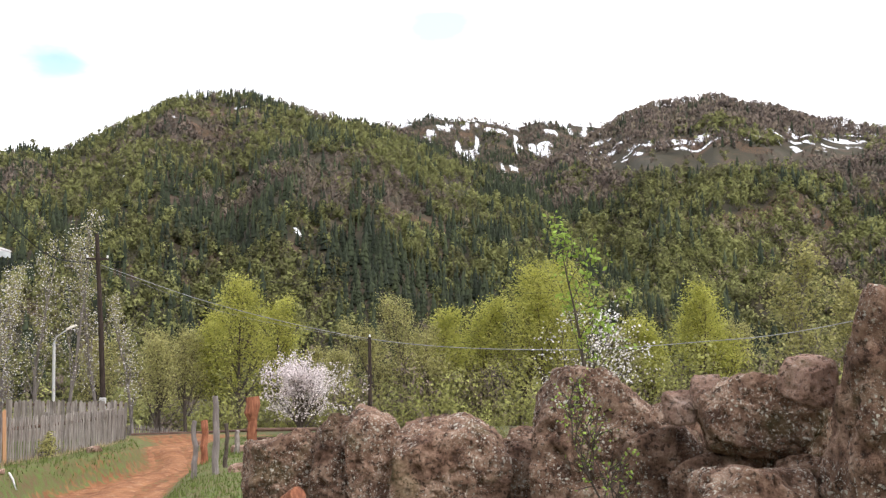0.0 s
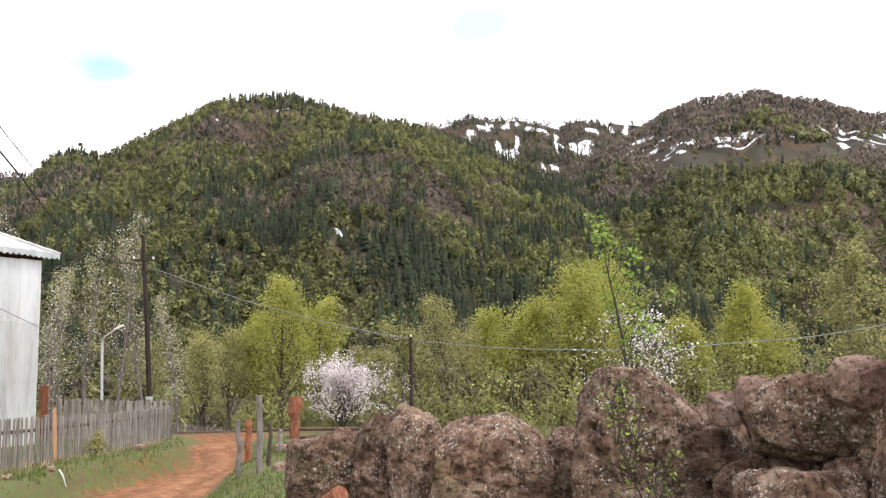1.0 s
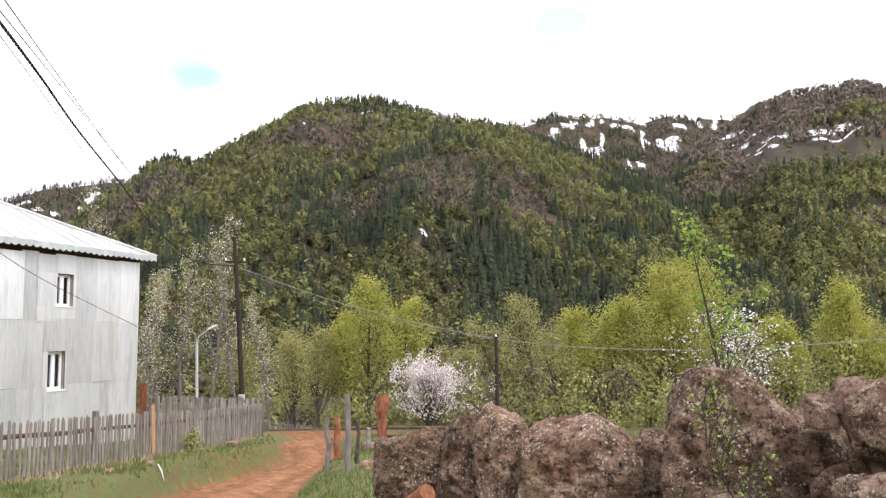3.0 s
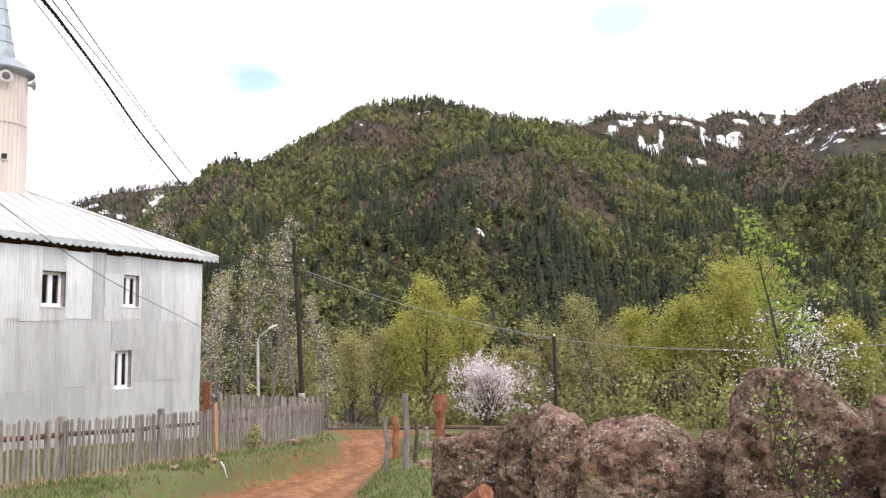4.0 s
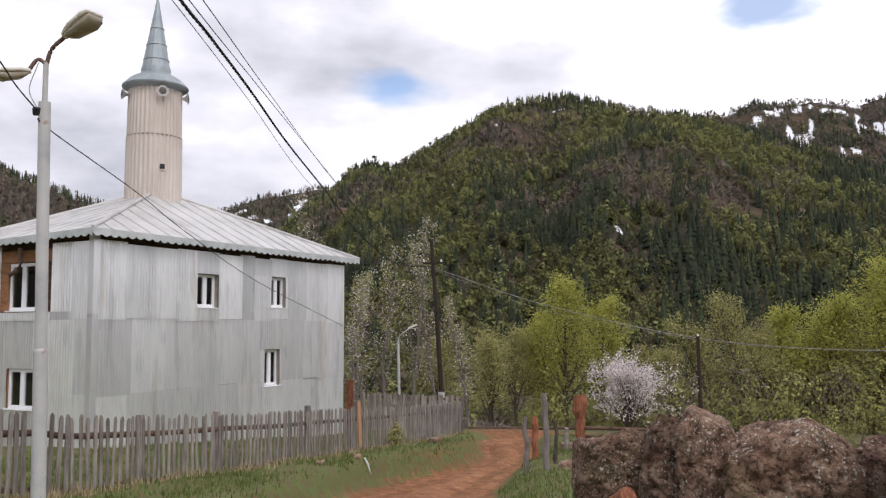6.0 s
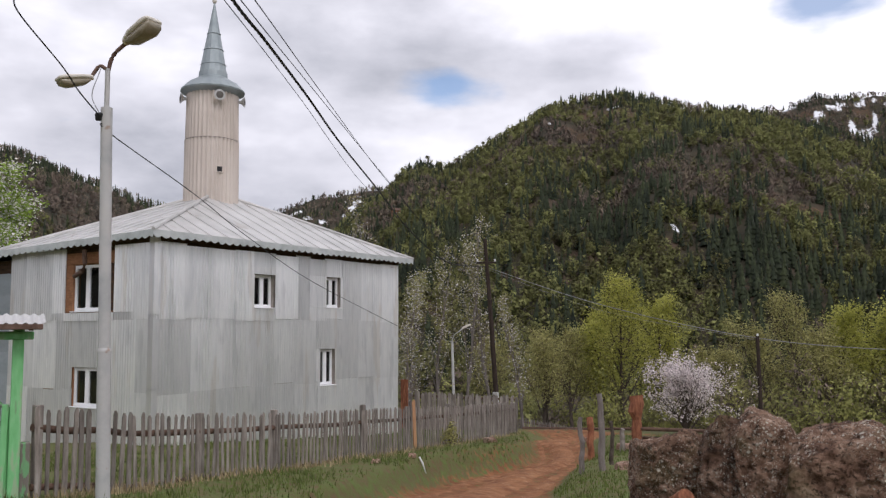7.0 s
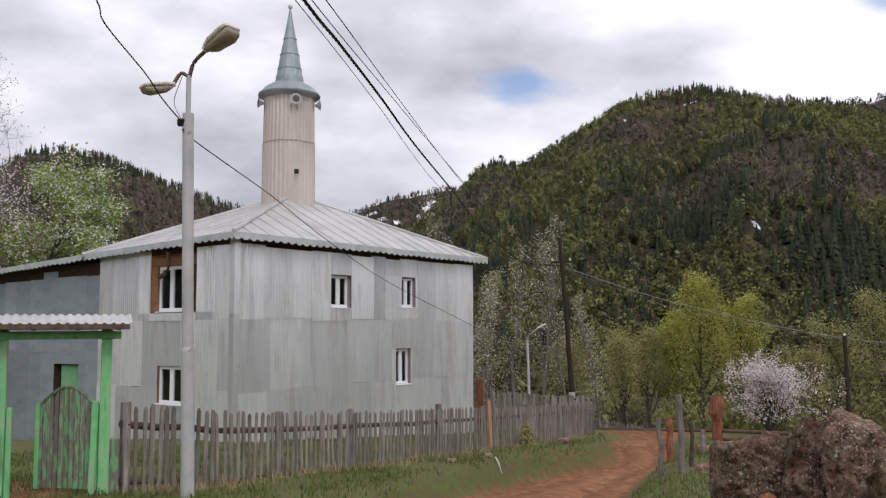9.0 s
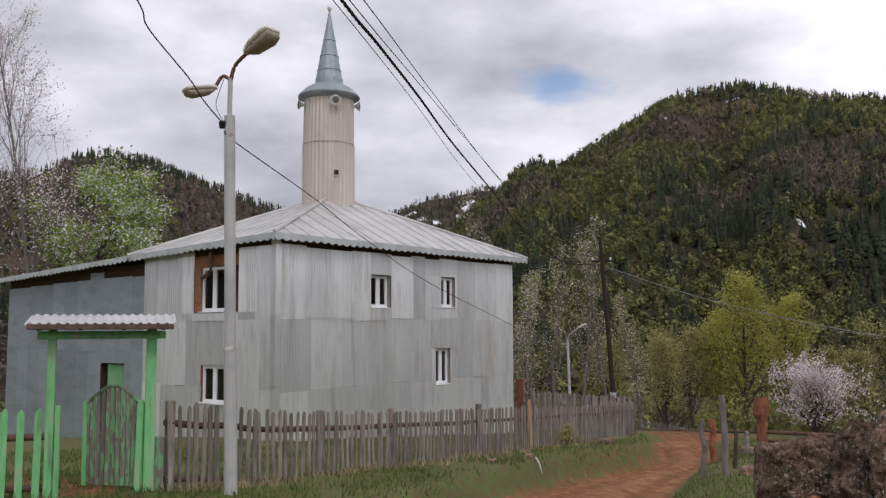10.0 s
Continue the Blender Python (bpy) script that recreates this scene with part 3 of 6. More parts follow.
# ---- woods on the mountains ----
def scatter_crowns(name, mat, xs, ys, zs, hs, tints, shape, label):
    """Many trees joined into one mesh. shape(rng) gives unit verts (height 1) and faces."""
    rng = np.random.RandomState(3)
    protos = [shape(rng) for _ in range(7)]
    V, F, T, W, base = [], [], [], [], 0
    pick = rng.randint(0, len(protos), len(xs))
    spin = rng.rand(len(xs)) * 6.283
    wide = 0.85 + 0.35 * rng.rand(len(xs))
    for k in range(len(protos)):
        pv, pf = protos[k]
        idx = np.where(pick == k)[0]
        if len(idx) == 0:
            continue
        c, s = np.cos(spin[idx])[:, None], np.sin(spin[idx])[:, None]
        h = hs[idx][:, None]
        w = h * wide[idx][:, None]
        v = np.stack([xs[idx][:, None] + w * (c * pv[:, 0] - s * pv[:, 1]), ys[idx][:, None] + w * (s * pv[:, 0] + c * pv[:, 1]), zs[idx][:, None] + h * pv[:, 2]], -1)
        V.append(v.reshape(-1, 3))
        F.append((pf[None] + (np.arange(len(idx)) * len(pv))[:, None, None] + base).reshape(-1, pf.shape[1]))
        T.append(np.repeat(tints[idx], len(pv)))
        tri = pf[:, :3]
        fn = np.zeros_like(pv)
        face = np.cross(pv[tri[:, 1]] - pv[tri[:, 0]], pv[tri[:, 2]] - pv[tri[:, 0]])
        for q in range(pf.shape[1]):
            fn[pf[:, q]] = face
        o = np.stack([pv[:, 0], pv[:, 1], (pv[:, 2] - 0.42) * 0.55], -1)
        o /= np.linalg.norm(o, axis=1)[:, None] + 1e-9
        fn /= np.linalg.norm(fn, axis=1)[:, None] + 1e-9
        fn *= np.sign((fn * o).sum(1))[:, None]
        o = o + 0.35 * fn
        o /= np.linalg.norm(o, axis=1)[:, None] + 1e-9
        W.append(np.stack([c * o[:, 0] - s * o[:, 1], s * o[:, 0] + c * o[:, 1], np.broadcast_to(o[:, 2], (len(idx), len(pv)))], -1).reshape(-1, 3))
        base += v.shape[0] * v.shape[1]
    V, F, T = np.concatenate(V), np.concatenate(F), np.concatenate(T)
    me = bpy.data.meshes.new(name)
    n = F.shape[1]
    me.vertices.add(len(V))
    me.vertices.foreach_set("co", V.astype(np.float32).ravel())
    me.loops.add(F.size)
    me.loops.foreach_set("vertex_index", F.astype(np.int32).ravel())
    me.polygons.add(len(F))
    me.polygons.foreach_set("loop_start", np.arange(0, F.size, n, dtype=np.int32))
    me.update(calc_edges=True)
    me.validate()
    me.polygons.foreach_set("use_smooth", np.ones(len(me.polygons), dtype=bool))
    a = me.attributes.new("tint", "FLOAT", "POINT")
    a.data.foreach_set("value", T.astype(np.float32))
    a = me.attributes.new("outward", "FLOAT_VECTOR", "POINT")
    a.data.foreach_set("vector", np.concatenate(W).astype(np.float32).ravel())
    return tagged(link(name, me, mat), label, "forest", kind="stuff")


def spruce(rng):
    """Tiers of drooping ragged boughs on a narrow spire."""
    v, f = [], []
    tiers = 6
    for i in range(tiers):
        t = i / tiers
        z1 = 0.10 + 0.90 * (t + 1.6 / tiers) if i < tiers - 1 else 1.0
        z0 = 0.06 + 0.88 * t + rng.uniform(-0.035, 0.035)
        rad = 0.155 * (1 - t) ** 0.85 + 0.010
        b = len(v)
        v.append((0, 0, min(z1, 1.0)))
        m = 6
        off = rng.rand() * 6.28
        for k in range(m):
            w = off + 6.2832 * k / m + rng.uniform(-0.15, 0.15)
            r = rad * (rng.uniform(0.9, 1.25) if k % 2 else rng.uniform(0.5, 0.7))
            v.append((r * math.cos(w), r * math.sin(w), z0 + rng.uniform(-0.03, 0.03) + (0.03 if k % 2 == 0 else 0)))
        for k in range(m):
            f.append((b, b + 1 + k, b + 1 + (k + 1) % m))
    return np.array(v), np.array(f)


def clump_crown(count, leaf, low=0.18, up=0.0, corners=4, slim=1.0):
    """A crown of many leaf clumps set round a few boughs, in an uneven egg with gaps."""
    def shape(rng):
        v, f = [], []
        lobes = []
        for k in range(7):
            h = rng.uniform(low + 0.14, 0.88)
            reach = slim * 0.13 * math.sin(math.pi * min(1, max(0.12, (h - low) / (1.0 - low)))) ** 0.6
            w = k * 2.4 + rng.uniform(0, 1)
            lobes.append((reach * math.cos(w), reach * math.sin(w), h, slim * rng.uniform(0.075, 0.135)))
        for i in range(count):
            lx, ly, lz, lr = lobes[i % 7]
            d = rng.normal(size=3)
            d /= np.linalg.norm(d)
            p = np.array([lx, ly, lz]) + d * lr * rng.uniform(0.65, 1.1) * np.array([1, 1, 1.35])
            out = d * 0.8 + np.array([lx, ly, 0]) * 3 + np.array([0, 0, 0.35]) + rng.normal(size=3) * 0.30
            out /= np.linalg.norm(out)
            a = np.cross(out, rng.normal(size=3))
            if up:
                a = a / np.linalg.norm(a) * 0.6 + np.array([0, 0, 0.8])
            a /= np.linalg.norm(a)
            b = np.cross(out, a)
            b /= np.linalg.norm(b) + 1e-9
            s = leaf * rng.uniform(0.6, 1.3)
            n = len(v)
            for q, w in ((-1, -0.5), (0.1, -0.9), (1.0, 0.2), (-0.2, 0.9)) if corners == 4 else ((-1, -0.8), (1.0, -0.2), (-0.3, 1.0)):
                v.append(p + a * q * s + b * w * s * (0.85 if not up else 0.5))
            f.append(tuple(range(n, n + corners)))
        return np.array(v), np.array(f)
    return shape


# stands on the slopes, by bearing, angle and spread seen from the village, and how strongly the kind gathers there
SPRUCE_STANDS = [(4.4, 4.4, 1.9, 2.6, 0.20), (5.6, 7.4, 0.9, 1.4, 0.12), (7.6, 11.8, 1.8, 1.4, 0.16), (13.2, 14.4, 3.2, 0.8, 0.2), (17.5, 8.9, 1.1, 1.6, 0.12), (15.5, 5.0, 0.8, 1.5, 0.12), (11.8, 8.2, 0.8, 1.3, 0.10),
                 (-4.3, 9.2, 2.0, 1.2, 0.17), (-2.9, 5.6, 1.8, 1.6, 0.16), (-0.3, 5.4, 1.3, 1.4, 0.14), (24.4, 9.6, 0.8, 0.7, 0.16), (10.4, 10.6, 1.2, 1.0, 0.10), (1.0, 9.5, 1.0, 1.6, 0.12), (-7.6, 7.6, 1.4, 1.0, 0.12),
                 (-14.4, 6.7, 3.6, 0.9, 0.13), (-19.2, 6.2, 2.4, 0.9, 0.12), (-12, 12.8, 2.5, 0.6, 0.10), (26.0, 11.0, 1.4, 0.6, 0.2)]
LEAFY_STANDS = [(21.4, 8.6, 3.8, 2.4, 0.20), (16.5, 10.2, 3.0, 1.4, 0.10), (-10.3, 5.2, 2.0, 1.6, 0.16), (7.4, 5.6, 0.9, 1.4, 0.10), (11.0, 3.9, 1.6, 1.4, 0.10), (-18.3, 8.0, 3.0, 1.2, 0.12), (2.2, 5.6, 0.6, 1.5, 0.10), (19.0, 4.5, 4.0, 2.0, 0.08), (-16, 4.0, 4.0, 1.6, 0.10)]
BARE_STANDS = [(8.1, 10.4, 1.3, 1.0, 0.2), (3.3, 7.4, 0.45, 1.5, 0.25), (-0.8, 9.3, 0.7, 1.3, 0.25), (16, 12.0, 3.0, 1.0, 0.10), (9.4, 6.2, 0.5, 0.5, 0.3), (-13.5, 10.4, 4.0, 1.2, 0.12)]


def gathered(stands, az, el):
    return sum(k * np.exp(-((az - a) / wa) ** 2 - ((el - e) / we) ** 2) for a, e, wa, we, k in stands)


def build_forest():
    rng = np.random.RandomState(11)
    sets = {"conifer": [], "green": [], "bare": [], "far_bare": [], "far_green": [], "dist_bare": [], "dist_green": []}
    plan = [(0, 17000, 34, -20, 1.03), (2, 17000, -2, -31, 1.03), (1, 7000, 9, -13, 1.02), (3, 5600, 61, 31, 1.03), (4, 2200, 42, 26, 1.02)]
    for mi, count, a1, a0, tmax in plan:
        _, _, _, crest, foot = MASSIFS[mi]
        az = rng.uniform(a0, a1, count)
        t = rng.uniform({1: 0.5, 4: 0.65}.get(mi, -0.02), tmax, count)
        crestline = rng.rand(count) < 0.06
        t = np.where(crestline, rng.uniform(0.97, 1.03, count), t)
        r = foot + t * (crest - foot)
        x, y = -np.sin(np.radians(az)) * r, np.cos(np.radians(az)) * r
        z = land(x, y)
        own = mountain(mi, az, r)
        ok = own > z - 4
        el = np.degrees(np.arctan2(z, r))
        snow = snow_cover(x, y, az, r, el)
        ok &= (snow < 0.25) | (rng.rand(count) < (0.04 if mi == 2 else 0.16))
        bare_patch = smooth(0.60, 0.68, fbm(x / 130 + 4, y / 90, 4))
        scar = np.clip(4 * gathered(BARE_STANDS[:3], az, el), 0, 1) if mi == 0 else 0
        ok &= rng.rand(count) > np.maximum(0.6 * bare_patch, 0.55 * scar)
        if mi == 2:
            meadow = ((el > 9.6) & (el < 11.0) & (az < -11) & (az > -26)) * 0.95
            ok &= rng.rand(count) > meadow
        con = 0.55 * fbm(x / 150 + 31, y / 130 + 7, 4) + 0.45 * fbm(x / 45 + 3, y / 60 + 7, 3)
        grn = fbm(x / 140 + 77, y / 140 + 40, 4) - (0.16 * (t - 0.5) if mi == 0 else 0.30 * (t - 0.18) if mi == 2 else 0.25)
        if mi in (0, 2):
            con += gathered(SPRUCE_STANDS, az, el) - 0.5 * gathered(LEAFY_STANDS, az, el) - gathered(BARE_STANDS, az, el) - (0.02 if mi == 0 else 0.05)
            grn += gathered(LEAFY_STANDS, az, el) - 0.6 * gathered(BARE_STANDS, az, el)
        else:
            con += 0.15 * smooth(0.72, 1.0, t) if mi == 3 else 0.05
        con += rng.normal(0, 0.09, count)
        grn += rng.normal(0, 0.08, count)
        isc = con > (0.546 if mi == 0 else 0.61)
        isg = (~isc) & (grn > (0.43 if mi == 0 else 0.50))
        h = np.where(isc, rng.uniform(8, 25, count) * rng.uniform(0.75, 1.0, count) * (1 - 0.25 * smooth(0.85, 0.97, t)), rng.uniform(9, 18, count)) * (1.2 if mi in (1, 2, 4) else 0.85 if mi == 3 else 1.0)
        tint = np.clip(fbm(x / 60 + 5, y / 60, 3) * 0.6 + rng.rand(count) * 0.75 - 0.14, 0, 1)
        far = r > 900
        distant = r > 1250
        for key, m in (("conifer", isc), ("green", isg & ~far), ("bare", ~isc & ~isg & ~far), ("far_green", isg & far & ~distant), ("far_bare", ~isc & ~isg & far & ~distant), ("dist_green", isg & distant), ("dist_bare", ~isc & ~isg & distant)):
            m = m & ok
            sets[key].append(np.stack([x, y, z - 0.6, h, tint], -1)[m])
    build = {"conifer": ("conifer_wood", CONIFER, spruce, "dark green spruces standing over the mountain slopes"),
             "green": ("spring_wood", BROADLEAF, clump_crown(96, 0.052, low=0.02, corners=3, slim=1.25), "fresh green broadleaf wood on the lower slopes"),
             "bare": ("bare_wood", BARETREE, clump_crown(84, 0.050, low=0.05, up=1.8, corners=3, slim=1.0), "brown leafless broadleaf wood on the slopes"),
             "far_green": ("high_spring_wood", BROADLEAF, clump_crown(60, 0.066, low=0.02, corners=3, slim=1.25), "fresh green broadleaf wood high on the slopes"),
             "far_bare": ("high_bare_wood", BARETREE, clump_crown(54, 0.062, up=1.2, corners=3, slim=0.9), "brown leafless wood high on the slopes"),
             "dist_green": ("distant_spring_wood", BROADLEAF, clump_crown(34, 0.092, low=0.02, corners=3, slim=1.25), "pale green wood on the distant mountains"),
             "dist_bare": ("distant_bare_wood", BARETREE, clump_crown(28, 0.095, up=0.8, corners=3), "grey-brown leafless wood on the distant mountains")}
    for key, (name, mat, shape, label) in build.items():
        d = np.concatenate(sets[key])
        scatter_crowns(name, mat, d[:, 0], d[:, 1], d[:, 2], d[:, 3], d[:, 4], shape, label)


build_forest()


def build_hut():
    """A small brown timber house half hidden on the wooded slope."""
    x, y, r = stand_at(27.3, 7.4)
    z = ground_at(x, y)
    root = thing("timber_house", (x, y, z), "small brown timber house among trees on the slope", "house")
    m = pose(x, y, z, 0, 0, 35)
    box("wall", m @ Matrix.Translation((0, 0, 2.5)), 9, 7, 6.5, TIMBER, root, "", 0.05)
    for s in (-1, 1):
        box("roof_slope", m @ Matrix.Translation((0, s * 2.1, 6.9)) @ pose(0, 0, 0, -s * 32, 0, 0), 10.4, 5.2, 0.15, RUSTPIPE, root, "brown sheet roof")
    for k in (-2.6, 0, 2.6):
        w = box("window", m @ Matrix.Translation((k, -3.55, 3.4)), 1.1, 0.12, 1.4, PVC, root)
        box("pane", m @ Matrix.Translation((k, -3.63, 3.4)), 0.85, 0.03, 1.15, INSIDE, w)


build_hut()

# ---- the sheet-clad building ----
A0 = Vector((-15.79, 17.27, 0))
ALONG, ACROSS = Vector((0.136, 0.9907, 0)), Vector((-0.9907, 0.136, 0))
LONG, WIDE, EXT = 10.65, 6.05, 15.1
BASE, TOP = -3.2, 3.78


def face_matrix(origin, run, z=0.0):
    """x runs along the wall, y out of the wall's back (inwards), z up."""
    inward = Vector((0, 0, 1)).cross(run)
    return Matrix(((run.x, inward.x, 0, origin.x), (run.y, inward.y, 0, origin.y), (0, 0, 1, z), (0, 0, 0, 1)))


LONG_FACE = face_matrix(A0, ALONG)                       # inward = -x side, the building's inside
FRONT_FACE = face_matrix(A0 + ACROSS * EXT, -ACROSS)     # runs towards the corner; inward = +y


def subtract(rect, holes):
    """Rectangles left of rect once the holes are cut out."""
    rects = [rect]
    for hx0, hx1, hz0, hz1 in holes:
        out = []
        for x0, x1, z0, z1 in rects:
            if hx1 <= x0 or hx0 >= x1 or hz1 <= z0 or hz0 >= z1:
                out.append((x0, x1, z0, z1))
                continue
            if z0 < hz0: out.append((x0, x1, z0, hz0))
            if z1 > hz1: out.append((x0, x1, hz1, z1))
            za, zb = max(z0, hz0), min(z1, hz1)
            if x0 < hx0: out.append((x0, hx0, za, zb))
            if x1 > hx1: out.append((hx1, x1, za, zb))
        rects = out
    return [r for r in rects if r[1] - r[0] > 0.03 and r[3] - r[2] > 0.03]


def sheet(m, x0, x1, z0, z1, proud, mat, parent, wave=0.009, pitch=0.098, tilt=0.0):
    """One corrugated sheet with real waves and a rim, hung on the wall."""
    n = max(2, int((x1 - x0) / pitch * 4))
    verts, faces = [], []
    for k in range(n + 1):
        x = x0 + (x1 - x0) * k / n
        y = -proud - wave * (1 + math.sin(x / pitch * 2 * math.pi))
        for z in (z0, z1):
            verts.append(m @ Vector((x + tilt * (z - z0), y, z)))
            verts.append(m @ Vector((x + tilt * (z - z0), y + 0.004, z)))
    for k in range(n):
        a, b = 4 * k, 4 * (k + 1)
        faces += [(a, b, b + 2, a + 2), (a + 1, a + 3, b + 3, b + 1), (a, a + 1, b + 1, b), (a + 2, b + 2, b + 3, a + 3)]
    faces += [(0, 2, 3, 1), (4 * n, 4 * n + 1, 4 * n + 3, 4 * n + 2)]
    return raw("sheet", verts, faces, mat, parent)


def wall_mesh(name, m, x0, x1, z0, z1, holes, thick, mat, parent):
    xs = sorted({x0, x1, *[min(max(h[k], x0), x1) for h in holes for k in (0, 1)]})
    zs = sorted({z0, z1, *[min(max(h[k], z0), z1) for h in holes for k in (2, 3)]})
    bm = bmesh.new()
    grid = {(i, k): bm.verts.new(m @ Vector((x, 0, z))) for i, x in enumerate(xs) for k, z in enumerate(zs)}
    for i in range(len(xs) - 1):
        for k in range(len(zs) - 1):
            cx, cz = (xs[i] + xs[i + 1]) / 2, (zs[k] + zs[k + 1]) / 2
            if not any(h[0] < cx < h[1] and h[2] < cz < h[3] for h in holes):
                bm.faces.new((grid[i, k], grid[i + 1, k], grid[i + 1, k + 1], grid[i, k + 1]))
    deep = m.to_3x3() @ Vector((0, thick, 0))
    r = bmesh.ops.extrude_face_region(bm, geom=list(bm.faces))
    bmesh.ops.translate(bm, vec=deep, verts=[v for v in r["geom"] if isinstance(v, bmesh.types.BMVert)])
    bmesh.ops.recalc_face_normals(bm, faces=bm.faces)
    return part(name, bm, mat, parent)


def window(m, x0, x1, z0, z1, parent, sashes=2, depth=0.09):
    """White plastic window: outer frame, mullion, sash bars, panes."""
    w, h = x1 - x0, z1 - z0
    t = 0.085
    bm = bmesh.new()
    for cx, cz, sx, sz in ((x0 + t / 2, (z0 + z1) / 2, t, h), (x1 - t / 2, (z0 + z1) / 2, t, h), ((x0 + x1) / 2, z0 + t / 2, w - 2 * t, t), ((x0 + x1) / 2, z1 - t / 2, w - 2 * t, t)):
        box_into(bm, m @ Matrix.Translation((cx, depth, cz)), sx, 0.07, sz, 0.006)
    win = part("window", bm, PVC, parent, "white plastic window with two narrow panes")
    xm = (x0 + x1) / 2
    box("mullion", m @ Matrix.Translation((xm, depth - 0.004, (z0 + z1) / 2)), 0.15, 0.075, h - 2 * t, PVC, win, bevel=0.006)
    for a, b in ((x0 + t, xm - 0.075), (xm + 0.075, x1 - t)):
        box("pane", m @ Matrix.Translation(((a + b) / 2, depth + 0.01, (z0 + z1) / 2)), b - a, 0.012, h - 2 * t, GLASS, win)
    box("sill", m @ Matrix.Translation((xm, 0.0, z0 - 0.02)), w + 0.08, 0.2, 0.03, PVC, win, bevel=0.005)
    return win


def scallop(name, p0, p1, z0, z1, drop, parent):
    """Wavy-edged tin strip along an eave."""
    n = max(8, int((p1 - p0).length / 0.05))
    verts, faces = [], []
    d = (p1 - p0).normalized()
    out = Vector((d.y, -d.x, 0)) * 0.004
    for k in range(n + 1):
        p = p0.lerp(p1, k / n)
        z = z0 + (z1 - z0) * k / n
        s = (p1 - p0).length * k / n
        low = drop * (0.66 + 0.40 * abs(math.sin(s / 0.27 * math.pi)) + 0.06 * math.sin(s * 3.1))
        for o in (-out, out):
            verts.append((p.x + o.x, p.y + o.y, z + 0.02))
            verts.append((p.x + o.x, p.y + o.y, z - low))
    for k in range(n):
        a, b = 4 * k, 4 * k + 4
        faces += [(a, a + 1, b + 1, b), (a + 2, b + 2, b + 3, a + 3), (a, b, b + 2, a + 2), (a + 1, a + 3, b + 3, b + 1)]
    return raw(name, verts, faces, FASCIA, parent, "grey-green scalloped tin edge")


def roof_plane(name, pts, mat, parent, seam_dir=None, thick=0.04, label=""):
    """A flat roof slab through three or four points, with raised seams running up the slope."""
    pts = [Vector(p) for p in pts]
    nrm = (pts[1] - pts[0]).cross(pts[2] - pts[0]).normalized()
    nrm = nrm if nrm.z > 0 else -nrm
    bm = bmesh.new()
    top = [bm.verts.new(p) for p in pts]
    bot = [bm.verts.new(p - nrm * thick) for p in pts]
    bm.faces.new(top)
    bm.faces.new(bot[::-1])
    for i in range(len(pts)):
        k = (i + 1) % len(pts)
        bm.faces.new((top[i], bot[i], bot[k], top[k]))
    bmesh.ops.recalc_face_normals(bm, faces=bm.faces)
    slab = part(name, bm, mat, parent, label)
    # seams from the eave pts[0]-pts[1] up to the other edges
    e0, e1 = pts[0], pts[1]
    run = (e1 - e0)
    up = nrm.cross(run.normalized())
    if up.z < 0:
        up = -up
    n = int(run.length / 0.62)
    others = pts[2:]
    for k in range(1, n):
        s = e0 + run * (k / n)
        best = 0
        poly = [e1] + others + [e0]
        for a, b in zip(poly[:-1], poly[1:]):
            # meet s + t*up with the edge a-b, in the slope's plane
            ab = b - a
            M = Matrix((( up.dot(up), -up.dot(ab)), (up.dot(ab), -ab.dot(ab))))
            if abs(M.determinant()) < 1e-9:
                continue
            rhs = Vector((up.dot(a - s), ab.dot(a - s)))
            t, q = M.inverted() @ rhs
            if 0 <= q <= 1 and t > 0.05:
                best = max(best, t)
        if best > 0.1:
            c = s + up * best / 2
            rot = Matrix((run.normalized(), up, nrm)).transposed().to_4x4()
            box("seam", Matrix.Translation(c + nrm * 0.012) @ rot, 0.035, best, 0.03, mat, slab)
    return slab


